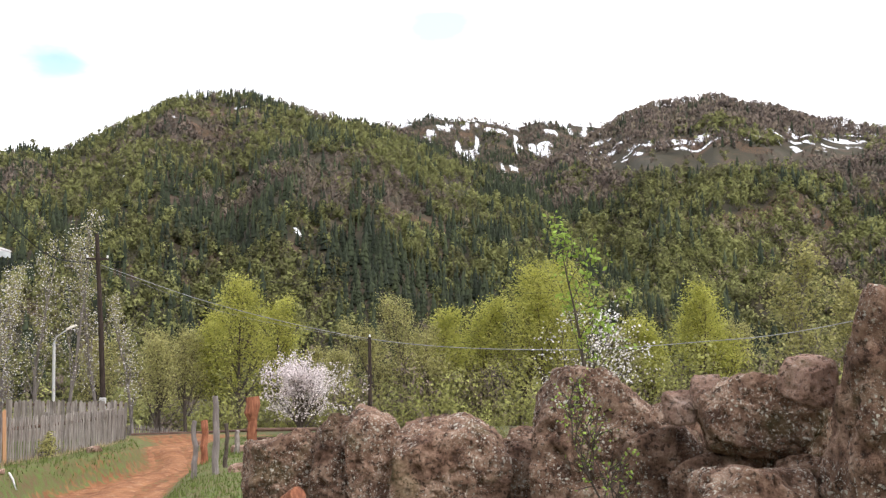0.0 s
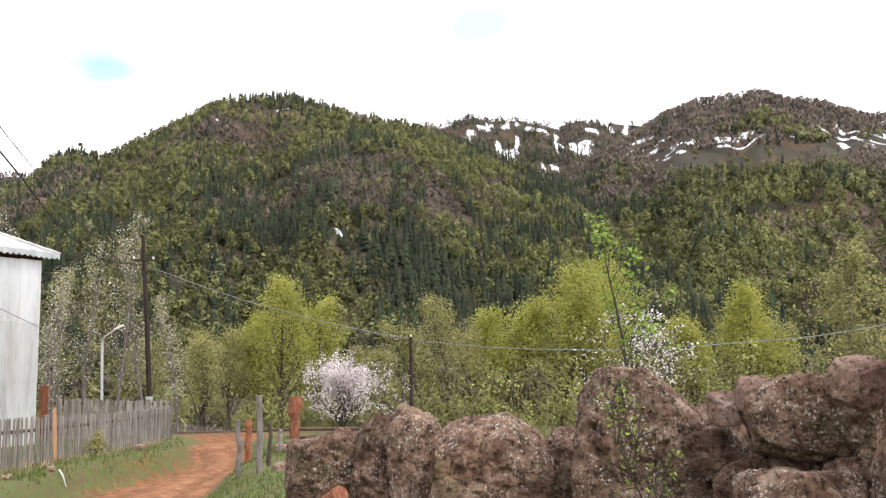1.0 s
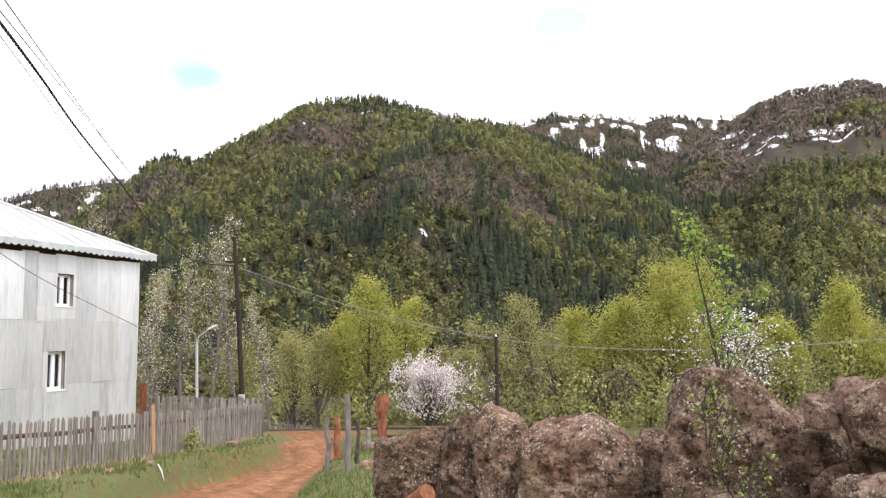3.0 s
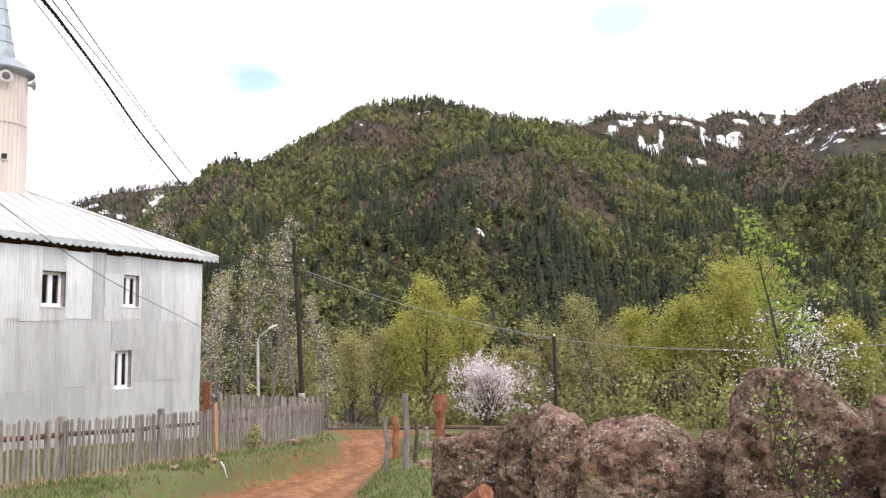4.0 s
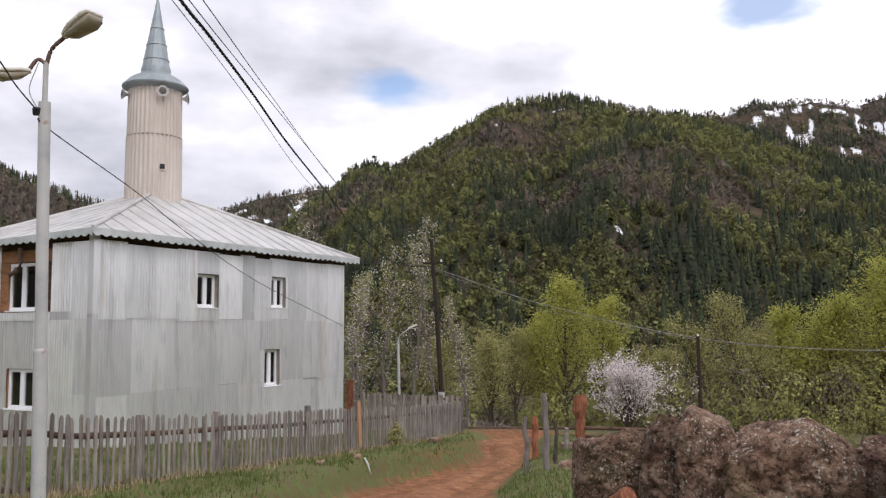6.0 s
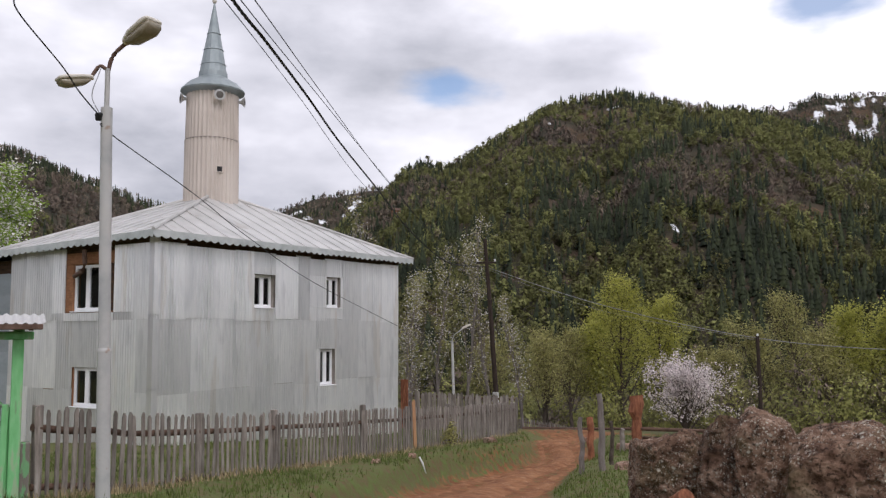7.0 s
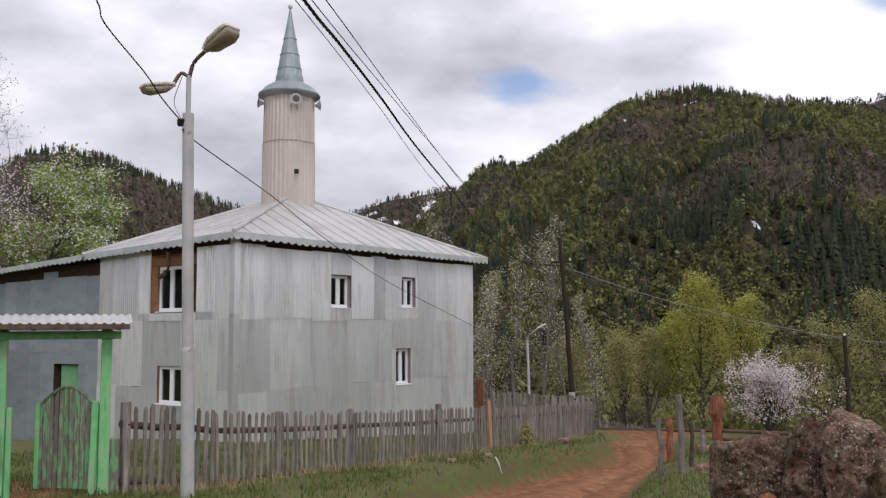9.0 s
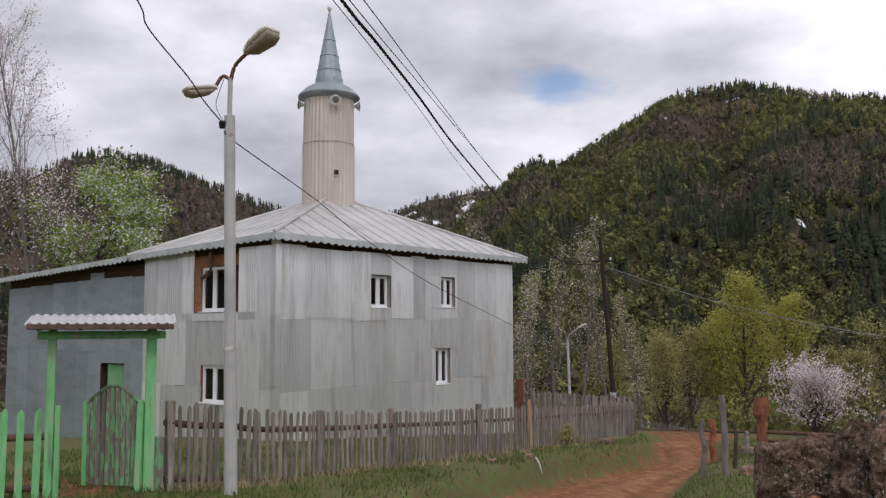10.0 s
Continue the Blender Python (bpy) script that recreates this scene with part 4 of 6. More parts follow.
def build_mosque():
    root = thing("village_mosque", A0 + ALONG * 5 + ACROSS * 3, "two-storey building clad in patched grey corrugated metal sheets", "building")
    lm, fm = LONG_FACE, FRONT_FACE
    long_holes = [(3.5, 4.32, 2.09, 3.05), (6.67, 7.41, 2.15, 3.12), (6.40, 7.15, -0.28, 0.85)]
    F = lambda s: EXT - s                      # distance from the corner to the front face's own x
    front_holes = [(F(3.25), F(2.11), 1.97, 3.23), (F(3.16), F(2.04), -0.56, 0.48)]
    door_hole = (F(8.54), F(7.13), -2.0, 0.44)
    wall_mesh("wall", lm, 0.0, LONG, BASE, TOP + 0.1, long_holes, 0.22, REVEAL, root)
    wall_mesh("wall", fm, F(WIDE), F(0.22), BASE, TOP + 0.1, front_holes, 0.22, TIMBER, root)
    wall_mesh("wall", fm, F(EXT), F(WIDE), BASE, 3.5, [door_hole], 0.2, DARKWOOD, root)
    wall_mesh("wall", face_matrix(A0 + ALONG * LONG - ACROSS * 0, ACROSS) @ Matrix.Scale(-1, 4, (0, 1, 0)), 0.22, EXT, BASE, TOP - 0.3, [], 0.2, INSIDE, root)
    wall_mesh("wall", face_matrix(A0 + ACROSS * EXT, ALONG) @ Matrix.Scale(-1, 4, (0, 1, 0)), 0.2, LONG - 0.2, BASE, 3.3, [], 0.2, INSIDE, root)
    # unseen floor and cross wall added to block light, so the rooms stay dark
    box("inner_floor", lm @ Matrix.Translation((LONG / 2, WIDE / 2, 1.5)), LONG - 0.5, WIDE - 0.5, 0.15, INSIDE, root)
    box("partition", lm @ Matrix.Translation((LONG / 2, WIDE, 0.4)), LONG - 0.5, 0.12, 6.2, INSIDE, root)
    # cladding on the long side: three rows of sheets
    rng = random.Random(5)
    rows = [(BASE + 0.6, -0.10, 0.012), (-0.16, 1.80, 0.022), (1.74, TOP - 0.10, 0.032)]
    cuts = [[0, 1.05, 2.0, 3.1, 4.05, 5.2, 6.3, 7.3, 8.3, 9.4, LONG], [0, 1.15, 2.3, 3.4, 4.3, 5.4, 6.25, 7.25, 8.35, 9.3, LONG], [0, 0.95, 1.95, 2.75, 3.45, 4.35, 5.3, 5.9, 6.65, 7.5, 8.5, 9.6, LONG]]
    for (z0, z1, pr), cs in zip(rows, cuts):
        for a, b in zip(cs[:-1], cs[1:]):
            zz0, zz1 = z0 + rng.uniform(-0.05, 0.05), z1 + rng.uniform(-0.04, 0.04)
            for r in subtract((a - 0.02, min(b + 0.03, LONG + 0.02), zz0, zz1), long_holes):
                sheet(lm, *r, pr + rng.uniform(0, 0.026), GALV, root, wave=rng.choice((0.020, 0.025, 0.025, 0.014)))
    for x0, x1, z0, z1 in long_holes:
        window(lm, x0 + 0.01, x1 - 0.01, z0 + 0.01, z1 - 0.01, root, depth=0.10)
    # cladding on the front of the main block, with an open bay round the upper window
    rec = (F(3.55), F(1.50), 1.93, 3.78)
    fcuts = [[F(WIDE), F(5.1), F(4.4), F(3.5), F(2.5), F(1.5), F(0.7), F(0.0)], [F(WIDE), F(4.9), F(3.9), F(3.3), F(2.2), F(1.5), F(0.6), F(0)], [F(WIDE), F(5.3), F(4.1), F(3.56), F(1.5), F(0.75), F(0)]]
    for (z0, z1, pr), cs in zip(rows, fcuts):
        for a, b in zip(cs[:-1], cs[1:]):
            zz0 = z0 + rng.uniform(-0.05, 0.05)
            for r in subtract((a - 0.02, b + 0.02, zz0, z1 - (0 if z1 > 3 else rng.uniform(-0.04, 0.04))), front_holes + [rec]):
                sheet(fm, *r, pr + rng.uniform(0, 0.026), GALV, root, wave=rng.choice((0.020, 0.025, 0.014)))
    for z0, z1 in ((BASE + 0.5, 0.0), (-0.05, 1.86), (1.8, 3.8)):    # folded corner strips
        v = [LONG_FACE @ Vector(p) for p in ((0.10, -0.085, z0), (-0.085, -0.085, z0), (-0.085, 0.10, z0), (0.10, -0.085, z1), (-0.085, -0.085, z1), (-0.085, 0.10, z1), (0.10, -0.075, z0), (-0.05, -0.075, z0), (-0.05, 0.10, z0), (0.10, -0.075, z1), (-0.05, -0.075, z1), (-0.05, 0.10, z1))]
        raw("corner_strip", v, [(0, 3, 4, 1), (1, 4, 5, 2), (6, 7, 10, 9), (7, 8, 11, 10), (3, 9, 10, 4), (4, 10, 11, 5), (0, 1, 7, 6), (1, 2, 8, 7), (0, 6, 9, 3), (2, 5, 11, 8)], GALV, root)
    for x0, x1, z0, z1 in front_holes:
        window(fm, x0 + 0.01, x1 - 0.01, z0 + 0.01, z1 - 0.01, root, depth=0.06)
    for k in range(7):     # bare boards in the open bay
        z = 1.95 + 0.26 * k
        for r in subtract((F(3.55), F(1.5), z, z + 0.25), front_holes):
            box("board", fm @ Matrix.Translation(((r[0] + r[1]) / 2, -0.015, (r[2] + r[3]) / 2)), r[1] - r[0], 0.025, r[3] - r[2] - 0.012, TIMBER if r[0] < F(2.2) else DARKWOOD, root)
    # extension: flat bluish sheets with stepped tops under a dark gap
    x = F(EXT)
    tops = [3.02, 3.02, 3.06, 3.06, 3.10, 3.10, 3.12, 3.34, 3.14, 3.14, 3.12]
    widths = (6.0 + 3.1) / len(tops)
    for i, tp in enumerate(tops):
        a, b = x + i * widths, x + (i + 1) * widths
        for z0, z1 in ((BASE + 0.3, -1.05), (-1.1, 0.85), (0.8, tp)):
            for r in subtract((a - 0.01, b + 0.02, z0, z1), [door_hole]):
                sheet(fm, *r, 0.02 + 0.01 * (i % 2) + rng.uniform(0, 0.006), GALV_BLUE, root, wave=0.003, pitch=0.11)
    dr = box("door", fm @ Matrix.Translation((F(7.75), 0.12, -0.80)), 1.15, 0.05, 2.4, GREEN, root, "green painted wooden door", 0.01)
    box("handle", fm @ Matrix.Translation((F(8.2), 0.08, -0.9)), 0.03, 0.06, 0.16, RUSTPIPE, dr)
    # dark timber-coloured strips standing in for the black shade under the eaves
    box("wall_plate", lm @ Matrix.Translation((LONG / 2, -0.006, 3.72)), LONG, 0.05, 0.34, DARKWOOD, root)
    box("wall_plate", fm @ Matrix.Translation(((F(WIDE) + F(0)) / 2, -0.006, 3.72)), WIDE, 0.05, 0.34, DARKWOOD, root)
    # roofs
    ov = 0.42
    c = [A0 - ALONG * ov - ACROSS * ov, A0 + ALONG * (LONG + ov) - ACROSS * ov, A0 + ALONG * (LONG + ov) + ACROSS * (WIDE + ov), A0 - ALONG * ov + ACROSS * (WIDE + ov)]
    ez = [3.93, 3.93, 3.93, 3.72]
    c = [Vector((p.x, p.y, z)) for p, z in zip(c, ez)]
    apex = A0 + ALONG * (LONG * 0.5) + ACROSS * 3.55 + Vector((0, 0, 5.95))
    roof_plane("roof_slope", (c[0], c[1], apex), ROOFING, root, label="pale grey sheet-metal hipped roof")
    roof_plane("roof_slope", (c[3], c[0], apex), ROOFING, root)
    roof_plane("roof_slope", (c[1], c[2], apex), ROOFING, root)
    roof_plane("roof_slope", (c[2], c[3], apex), ROOFING, root)
    scallop("fascia", c[0], c[1], c[0].z, c[1].z, 0.17, root)
    scallop("fascia", c[3], c[0], c[3].z, c[0].z, 0.17, root)
    for q in (c[0], c[1], c[3]):
        d = (apex - q)
        tube("hip_cap", [q + Vector((0, 0, 0.03)), apex + Vector((0, 0, 0.03))], 0.05, ROOFING, root, sides=6)
    e0 = A0 + ACROSS * (WIDE + 0.3) - ALONG * 0.5
    e1 = A0 + ACROSS * (EXT + 0.7) - ALONG * 0.5
    r0 = e0 + ALONG * 5.5
    r1 = e1 + ALONG * 5.5
    q = [Vector((e1.x, e1.y, 3.34)), Vector((e0.x, e0.y, 3.70)), Vector((r0.x, r0.y, 4.35)), Vector((r1.x, r1.y, 3.95))]
    roof_plane("roof_slope", q, ROOFING, root)
    b0, b1 = r0 + ALONG * 5.9, r1 + ALONG * 5.9
    roof_plane("roof_slope", [Vector((b0.x, b0.y, 3.6)), Vector((b1.x, b1.y, 3.3)), q[3], q[2]], ROOFING, root)
    scallop("fascia", q[0], q[1], q[0].z, q[1].z, 0.16, root)
    for k in range(14):    # rafter ends under the long eave
        s = 0.3 + k * (LONG - 0.5) / 13
        box("rafter", lm @ Matrix.Translation((s, -0.2, 3.80)), 0.07, 0.38, 0.09, DARKWOOD, root)
    # down pipe elbow at the front
    pp = [fm @ Vector((F(2.5), -0.25, 3.6)), fm @ Vector((F(2.5), -0.22, 3.25)), fm @ Vector((F(2.62), -0.18, 3.05)), fm @ Vector((F(3.1), -0.10, 2.92))]
    tube("drain_pipe", pp, 0.06, RUSTPIPE, root, "rusty brown drain pipe")
    # minaret
    mc = (-18.56, 22.8, 0)
    tower = lathe("minaret_shaft", [(0.855, 5.1), (0.845, 7.61)], mc, MINARET, root, "cream corrugated metal shaft", 216, True, 0.024, 36)
    lathe("minaret_shaft", [(0.83, 7.57), (0.81, 9.15)], mc, MINARET, root, "", 216, True, 0.024, 36)
    lathe("shaft_seam", [(0.858, 7.585), (0.864, 7.60), (0.858, 7.615)], mc, REVEAL, root, "", 48)
    lathe("flared_eave", [(0.78, 9.10), (1.03, 9.22), (1.04, 9.27), (0.80, 9.52), (0.47, 9.72), (0.46, 9.9)], mc, SPIRE, root, "", 20, False)
    lathe("spire", [(0.475, 9.70), (0.36, 10.4), (0.16, 11.5), (0.02, 12.3)], mc, SPIRE, root, "grey-green tin cone", 16, False)
    for z, r in ((10.15, 0.41), (10.65, 0.325), (11.2, 0.225)):
        lathe("spire_band", [(r, z), (r + 0.008, z + 0.01), (r - 0.005, z + 0.035)], mc, SPIRE, root, "", 16)
    lathe("finial", [(0.01, 12.25), (0.06, 12.3), (0.08, 12.36), (0.06, 12.42), (0.01, 12.46)], mc, LAMPSHELL, root, "", 12)
    # small dark opening in the shaft, facing the road
    way = Vector((-mc[0], -mc[1], 0)).normalized()
    side = Vector((-way.y, way.x, 0))
    mh = Matrix(((side.x, way.x, 0, mc[0]), (side.y, way.y, 0, mc[1]), (0, 0, 1, 0), (0, 0, 0, 1)))
    hole = box("opening", mh @ Matrix.Translation((0.25, 0.815, 6.56)), 0.16, 0.07, 0.16, BLACK, root)
    bm = bmesh.new()
    for cx, cz, sx, sz in ((0.16, 6.56, 0.025, 0.21), (0.34, 6.56, 0.025, 0.21), (0.25, 6.655, 0.16, 0.025), (0.25, 6.465, 0.16, 0.025)):
        box_into(bm, mh @ Matrix.Translation((cx, 0.83, cz)), sx, 0.08, sz)
    part("opening_frame", bm, MINARET, root)
    for ang in (12, 78, -75, 180):
        a = radians(ang)
        d = (way * math.cos(a) + side * math.sin(a))
        cpt = Vector((mc[0], mc[1], 8.93)) + d * 0.86
        horn = tube("loudspeaker", [cpt, cpt + d * 0.06, cpt + d * 0.12, cpt + d * 0.18], [0.05, 0.06, 0.11, 0.18], POLE_GREY, root, "pale horn loudspeaker", 20)
        tube("driver", [cpt + d * 0.181, cpt + d * 0.20], [0.12, 0.06], INSIDE, horn, sides=12)


build_mosque()

# ---- the boulder wall ----
def boulder(name, at, size, seed, mat, label, turn=0.0, worn=26.0, level=4, cuts=()):
    """A weathered boulder that fills the given half sizes: flat worn faces, then ledges, cracks, pits and grain. cuts: faces of its own."""
    rng = random.Random(seed)
    bm = bmesh.new()
    bmesh.ops.create_icosphere(bm, subdivisions=level + 1, radius=1.0)
    planes = [(Vector(d).normalized(), k) for d, k in cuts]
    for axis in ((1, 0, 0), (-1, 0, 0), (0, 1, 0), (0, -1, 0), (0, 0, 1), (0, 0, -1)):
        planes.append(((Vector(axis) + Vector((rng.gauss(0, 0.16), rng.gauss(0, 0.16), rng.gauss(0, 0.16)))).normalized(), rng.uniform(0.70, 0.76)))
    for _ in range(6):
        d = Vector((rng.gauss(0, 1), rng.gauss(0, 1), rng.gauss(0, 0.9))).normalized()
        planes.append((d, rng.uniform(0.86, 1.05)))
    off = Vector((seed * 3.7, seed * 1.9, seed * 5.3))
    soft = min(1.0, 0.3 + min(size))
    for v in bm.verts:
        n = v.co.normalized()
        acc = math.exp(-worn * 1.12)
        for d, k in planes:
            c = n.dot(d)
            if c > 0.15:
                acc += math.exp(-worn * k / c)
        v.co = n * (-math.log(acc) / worn)
    mid = [(max(v.co[i] for v in bm.verts) + min(v.co[i] for v in bm.verts)) / 2 for i in range(3)]
    half = [(max(v.co[i] for v in bm.verts) - min(v.co[i] for v in bm.verts)) / 2 for i in range(3)]
    for v in bm.verts:
        n = v.co.normalized()
        q = Vector([(v.co[i] - mid[i]) / half[i] * size[i] * 0.97 for i in range(3)])
        big = noise.noise(q * 1.7 + off) * 0.07
        ridged = (noise.ridged_multi_fractal(q * 3.0 + off, 0.9, 2.1, 5, 1.0, 2.0) - 1.1) * 0.036
        ledge = noise.noise(Vector((q.x * 1.3, q.y * 1.3, q.z * 6.0)) + off * 2) * 0.022
        rough = noise.fractal(q * 8.0 + off, 0.8, 2.1, 5) * 0.030
        pit = -0.20 * max(0.0, noise.noise(q * 4.6 + off * 3) - 0.26)
        hole = -0.16 * max(0.0, noise.noise(q * 12.0 + off * 5) - 0.26)
        v.co = q + n * (big + ridged + ledge + rough + pit + hole) * soft
    bmesh.ops.transform(bm, matrix=Matrix.Translation(at) @ pose(0, 0, 0, 0, 0, turn), verts=bm.verts)
    ob = part(name, bm, mat)
    ob.data.shade_smooth()
    return tagged(ob, label, "rock", "rocks of the boulder wall")


def build_rocks():
    L = "dark brown boulder speckled with pale lichen in the rough wall"
    rows = [
        # place of the centre, half sizes, seed, turn, own faces
        ((-2.09, 11.51, -0.40), (0.51, 0.50, 0.56), 1, 11, [((-0.35, -0.1, 1), 0.80), ((0, -1, -0.35), 0.75)]),
        ((-1.33, 11.25, -0.29), (0.38, 0.46, 0.67), 14, 7, [((-0.75, -0.1, 0.65), 0.80), ((-0.3, -1, 0.1), 0.8)]),
        ((-0.86, 11.05, -0.24), (0.41, 0.46, 0.73), 2, 5, [((0.80, -0.1, 0.60), 0.80), ((-0.75, -0.1, 0.7), 0.86), ((-0.45, -0.9, 0.05), 0.7)]),
        ((0.09, 10.72, -0.28), (0.72, 0.55, 0.69), 3, 0, [((0.65, -0.1, 0.8), 0.86), ((-0.75, -0.1, 0.7), 0.90), ((0.1, -1, 0.25), 0.75)]),
        ((0.96, 10.95, -0.37), (0.42, 0.40, 0.60), 4, -5, [((0.0, -0.8, 0.6), 0.8), ((-0.6, -0.3, 0.75), 0.84)]),
        ((1.80, 9.90, 0.01), (0.84, 0.60, 1.00), 5, -10, [((0.66, 0.0, 0.66), 0.62), ((-0.80, -0.1, 0.45), 0.76), ((0.1, -1, 0.3), 0.62)]),
        ((2.32, 9.62, -0.27), (0.56, 0.46, 0.72), 23, -13, [((0.75, -0.1, 0.65), 0.84), ((0.2, -1, 0.2), 0.75)]),
        ((3.16, 8.80, 0.52), (0.68, 0.46, 0.44), 6, -19, [((-0.72, -0.2, 0.70), 0.86), ((-0.62, -0.35, -0.75), 0.80), ((0.3, -0.5, -0.8), 0.74), ((0.0, -1, 0.15), 0.7)]),
        ((3.72, 7.36, 0.39), (0.62, 0.62, 1.38), 8, -27, [((-0.85, -0.1, 0.40), 0.92), ((-0.75, -0.65, 0.05), 0.80), ((0, -1, 0.1), 0.8)]),
        ((2.57, 7.52, -0.36), (0.55, 0.46, 0.63), 10, -19, [((-0.5, -0.3, 0.8), 0.86), ((0.55, -0.3, 0.8), 0.86)]),
        ((3.38, 8.45, -0.18), (0.27, 0.30, 0.42), 16, -22, []),
        ((2.62, 9.20, -0.42), (0.34, 0.34, 0.60), 17, -15, []),
        ((3.25, 9.25, -0.36), (0.62, 0.50, 0.62), 20, -16, []),
        ((2.35, 10.25, -0.10), (0.85, 0.40, 0.72), 24, -12, []),
        ((3.05, 8.25, -0.62), (0.45, 0.40, 0.42), 25, 12, []),
        ((0.55, 10.45, -0.80), (0.30, 0.26, 0.26), 22, 50, []),
        ((4.75, 6.2, 0.1), (0.7, 0.7, 0.9), 18, 0, []),
    ]
    for at, size, seed, turn, cuts in rows:
        boulder("boulder", at, size, seed, ROCK, L, turn, 26.0, 5, cuts)
    boulder("boulder", (3.29, 8.00, 0.93), (0.21, 0.21, 0.235), 7, PINKROCK, "reddish brown stone lodged on top of the boulders", 20, 22.0, 4)
    boulder("boulder", (2.66, 9.02, 0.76), (0.20, 0.20, 0.17), 9, PINKROCK, "pale pink angular stone resting between boulders", -25, 30.0, 4, [((0, -0.6, 0.8), 0.6), ((-0.7, -0.4, 0.5), 0.75)])
    boulder("boulder", (2.47, 9.12, 0.60), (0.18, 0.19, 0.17), 19, PINKROCK, "pale pink angular stone resting between boulders", 35, 30.0, 4, [((-0.5, -0.4, 0.75), 0.65)])


build_rocks()

# ---- trees near the road ----
def grow(rng, base, height, lean=(0, 0), spread=0.35, levels=3, trunk_r=0.12, kids=(9, 6, 5), start=0.25, droop=0.0, upright=0.5, wobble=0.06):
    """Branch skeleton: tubes for wood, and tip places with directions for leaves."""
    verts, faces, tips = [], [], []

    def limb(p, d, length, r, level):
        n = (8, 5, 3, 3)[level]
        pts, radii = [p.copy()], [r]
        q, dd = p.copy(), d.copy()
        for i in range(n):
            dd = (dd + Vector((rng.gauss(0, wobble), rng.gauss(0, wobble), rng.gauss(0, wobble) + (0.05 * upright if level else 0) - droop * 0.05))).normalized()
            q = q + dd * length / n
            pts.append(q.copy())
            radii.append(r * (1 - 0.85 * (i + 1) / n))
        v, f = tube_arrays(pts, radii, 7 if level == 0 else 5 if level == 1 else 3)
        b = len(verts)
        verts.extend(v)
        faces.extend([tuple(b + k for k in face) for face in f])
        if level >= levels - 1:
            for i in range(1, n + 1):
                tips.append((pts[i], dd))
        if level < levels:
            for c in range(kids[min(level, len(kids) - 1)]):
                t = start + (1 - start) * (c + rng.random()) / kids[min(level, len(kids) - 1)] if level == 0 else rng.uniform(0.25, 1.0)
                i = min(int(t * n), n - 1)
                s = pts[i].lerp(pts[i + 1], t * n - i)
                w = rng.uniform(0, 6.283)
                side = Vector((math.cos(w), math.sin(w), 0))
                nd = (side * (1 - upright * 0.6) + Vector((0, 0, upright)) + dd * 0.5).normalized() if level == 0 else (dd * 0.9 + Vector((rng.gauss(0, 0.6), rng.gauss(0, 0.6), rng.gauss(0.1, 0.5)))).normalized()
                ln = (height * spread * (1.15 - 0.75 * t) if level == 0 else length * rng.uniform(0.4, 0.65))
                limb(s, nd, ln, max(radii[i] * 0.5, 0.008), level + 1)

    limb(Vector(base), Vector((lean[0], lean[1], 1)).normalized(), height, trunk_r, 0)
    return verts, faces, tips


def leaf_cloud(rng, tips, per_tip, size, jitter, flat=0.6):
    verts, faces = [], []
    for p, d in tips:
        for _ in range(int(per_tip) + (rng.random() < per_tip % 1)):
            c = p + Vector((rng.gauss(0, jitter), rng.gauss(0, jitter), rng.gauss(0, jitter)))
            a = Vector((rng.gauss(0, 1), rng.gauss(0, 1), rng.gauss(0, flat))).normalized()
            b = a.cross(Vector((rng.gauss(0, 1), rng.gauss(0, 1), rng.gauss(0, 1)))).normalized()
            s = size * rng.uniform(0.6, 1.35)
            n = len(verts)
            verts += [c - a * s, c + b * s * 0.55, c + a * s, c - b * s * 0.55]
            faces.append((n, n + 1, n + 2, n + 3))
    return verts, faces


def tree(name, x, y, height, seed, label, leaf_mat, leaf=0.09, per_tip=4, jitter=0.14, bark=BARK, second=None, category="tree", z=None, **kw):
    rng = random.Random(seed)
    z = ground_at(x, y) - 0.1 if z is None else z
    root = thing(name, (x, y, z), label, category)
    v, f, tips = grow(rng, (x, y, z), height, **kw)
    raw("trunk", v, f, bark, root, smooth=True)
    v, f = leaf_cloud(rng, tips, per_tip, leaf, jitter)
    raw("crown", v, f, leaf_mat, root)
    if second:
        mat, n, size, jit, nm, lab = second
        v, f = leaf_cloud(rng, tips, n, size, jit)
        raw(nm, v, f, mat, root, lab)
    return root


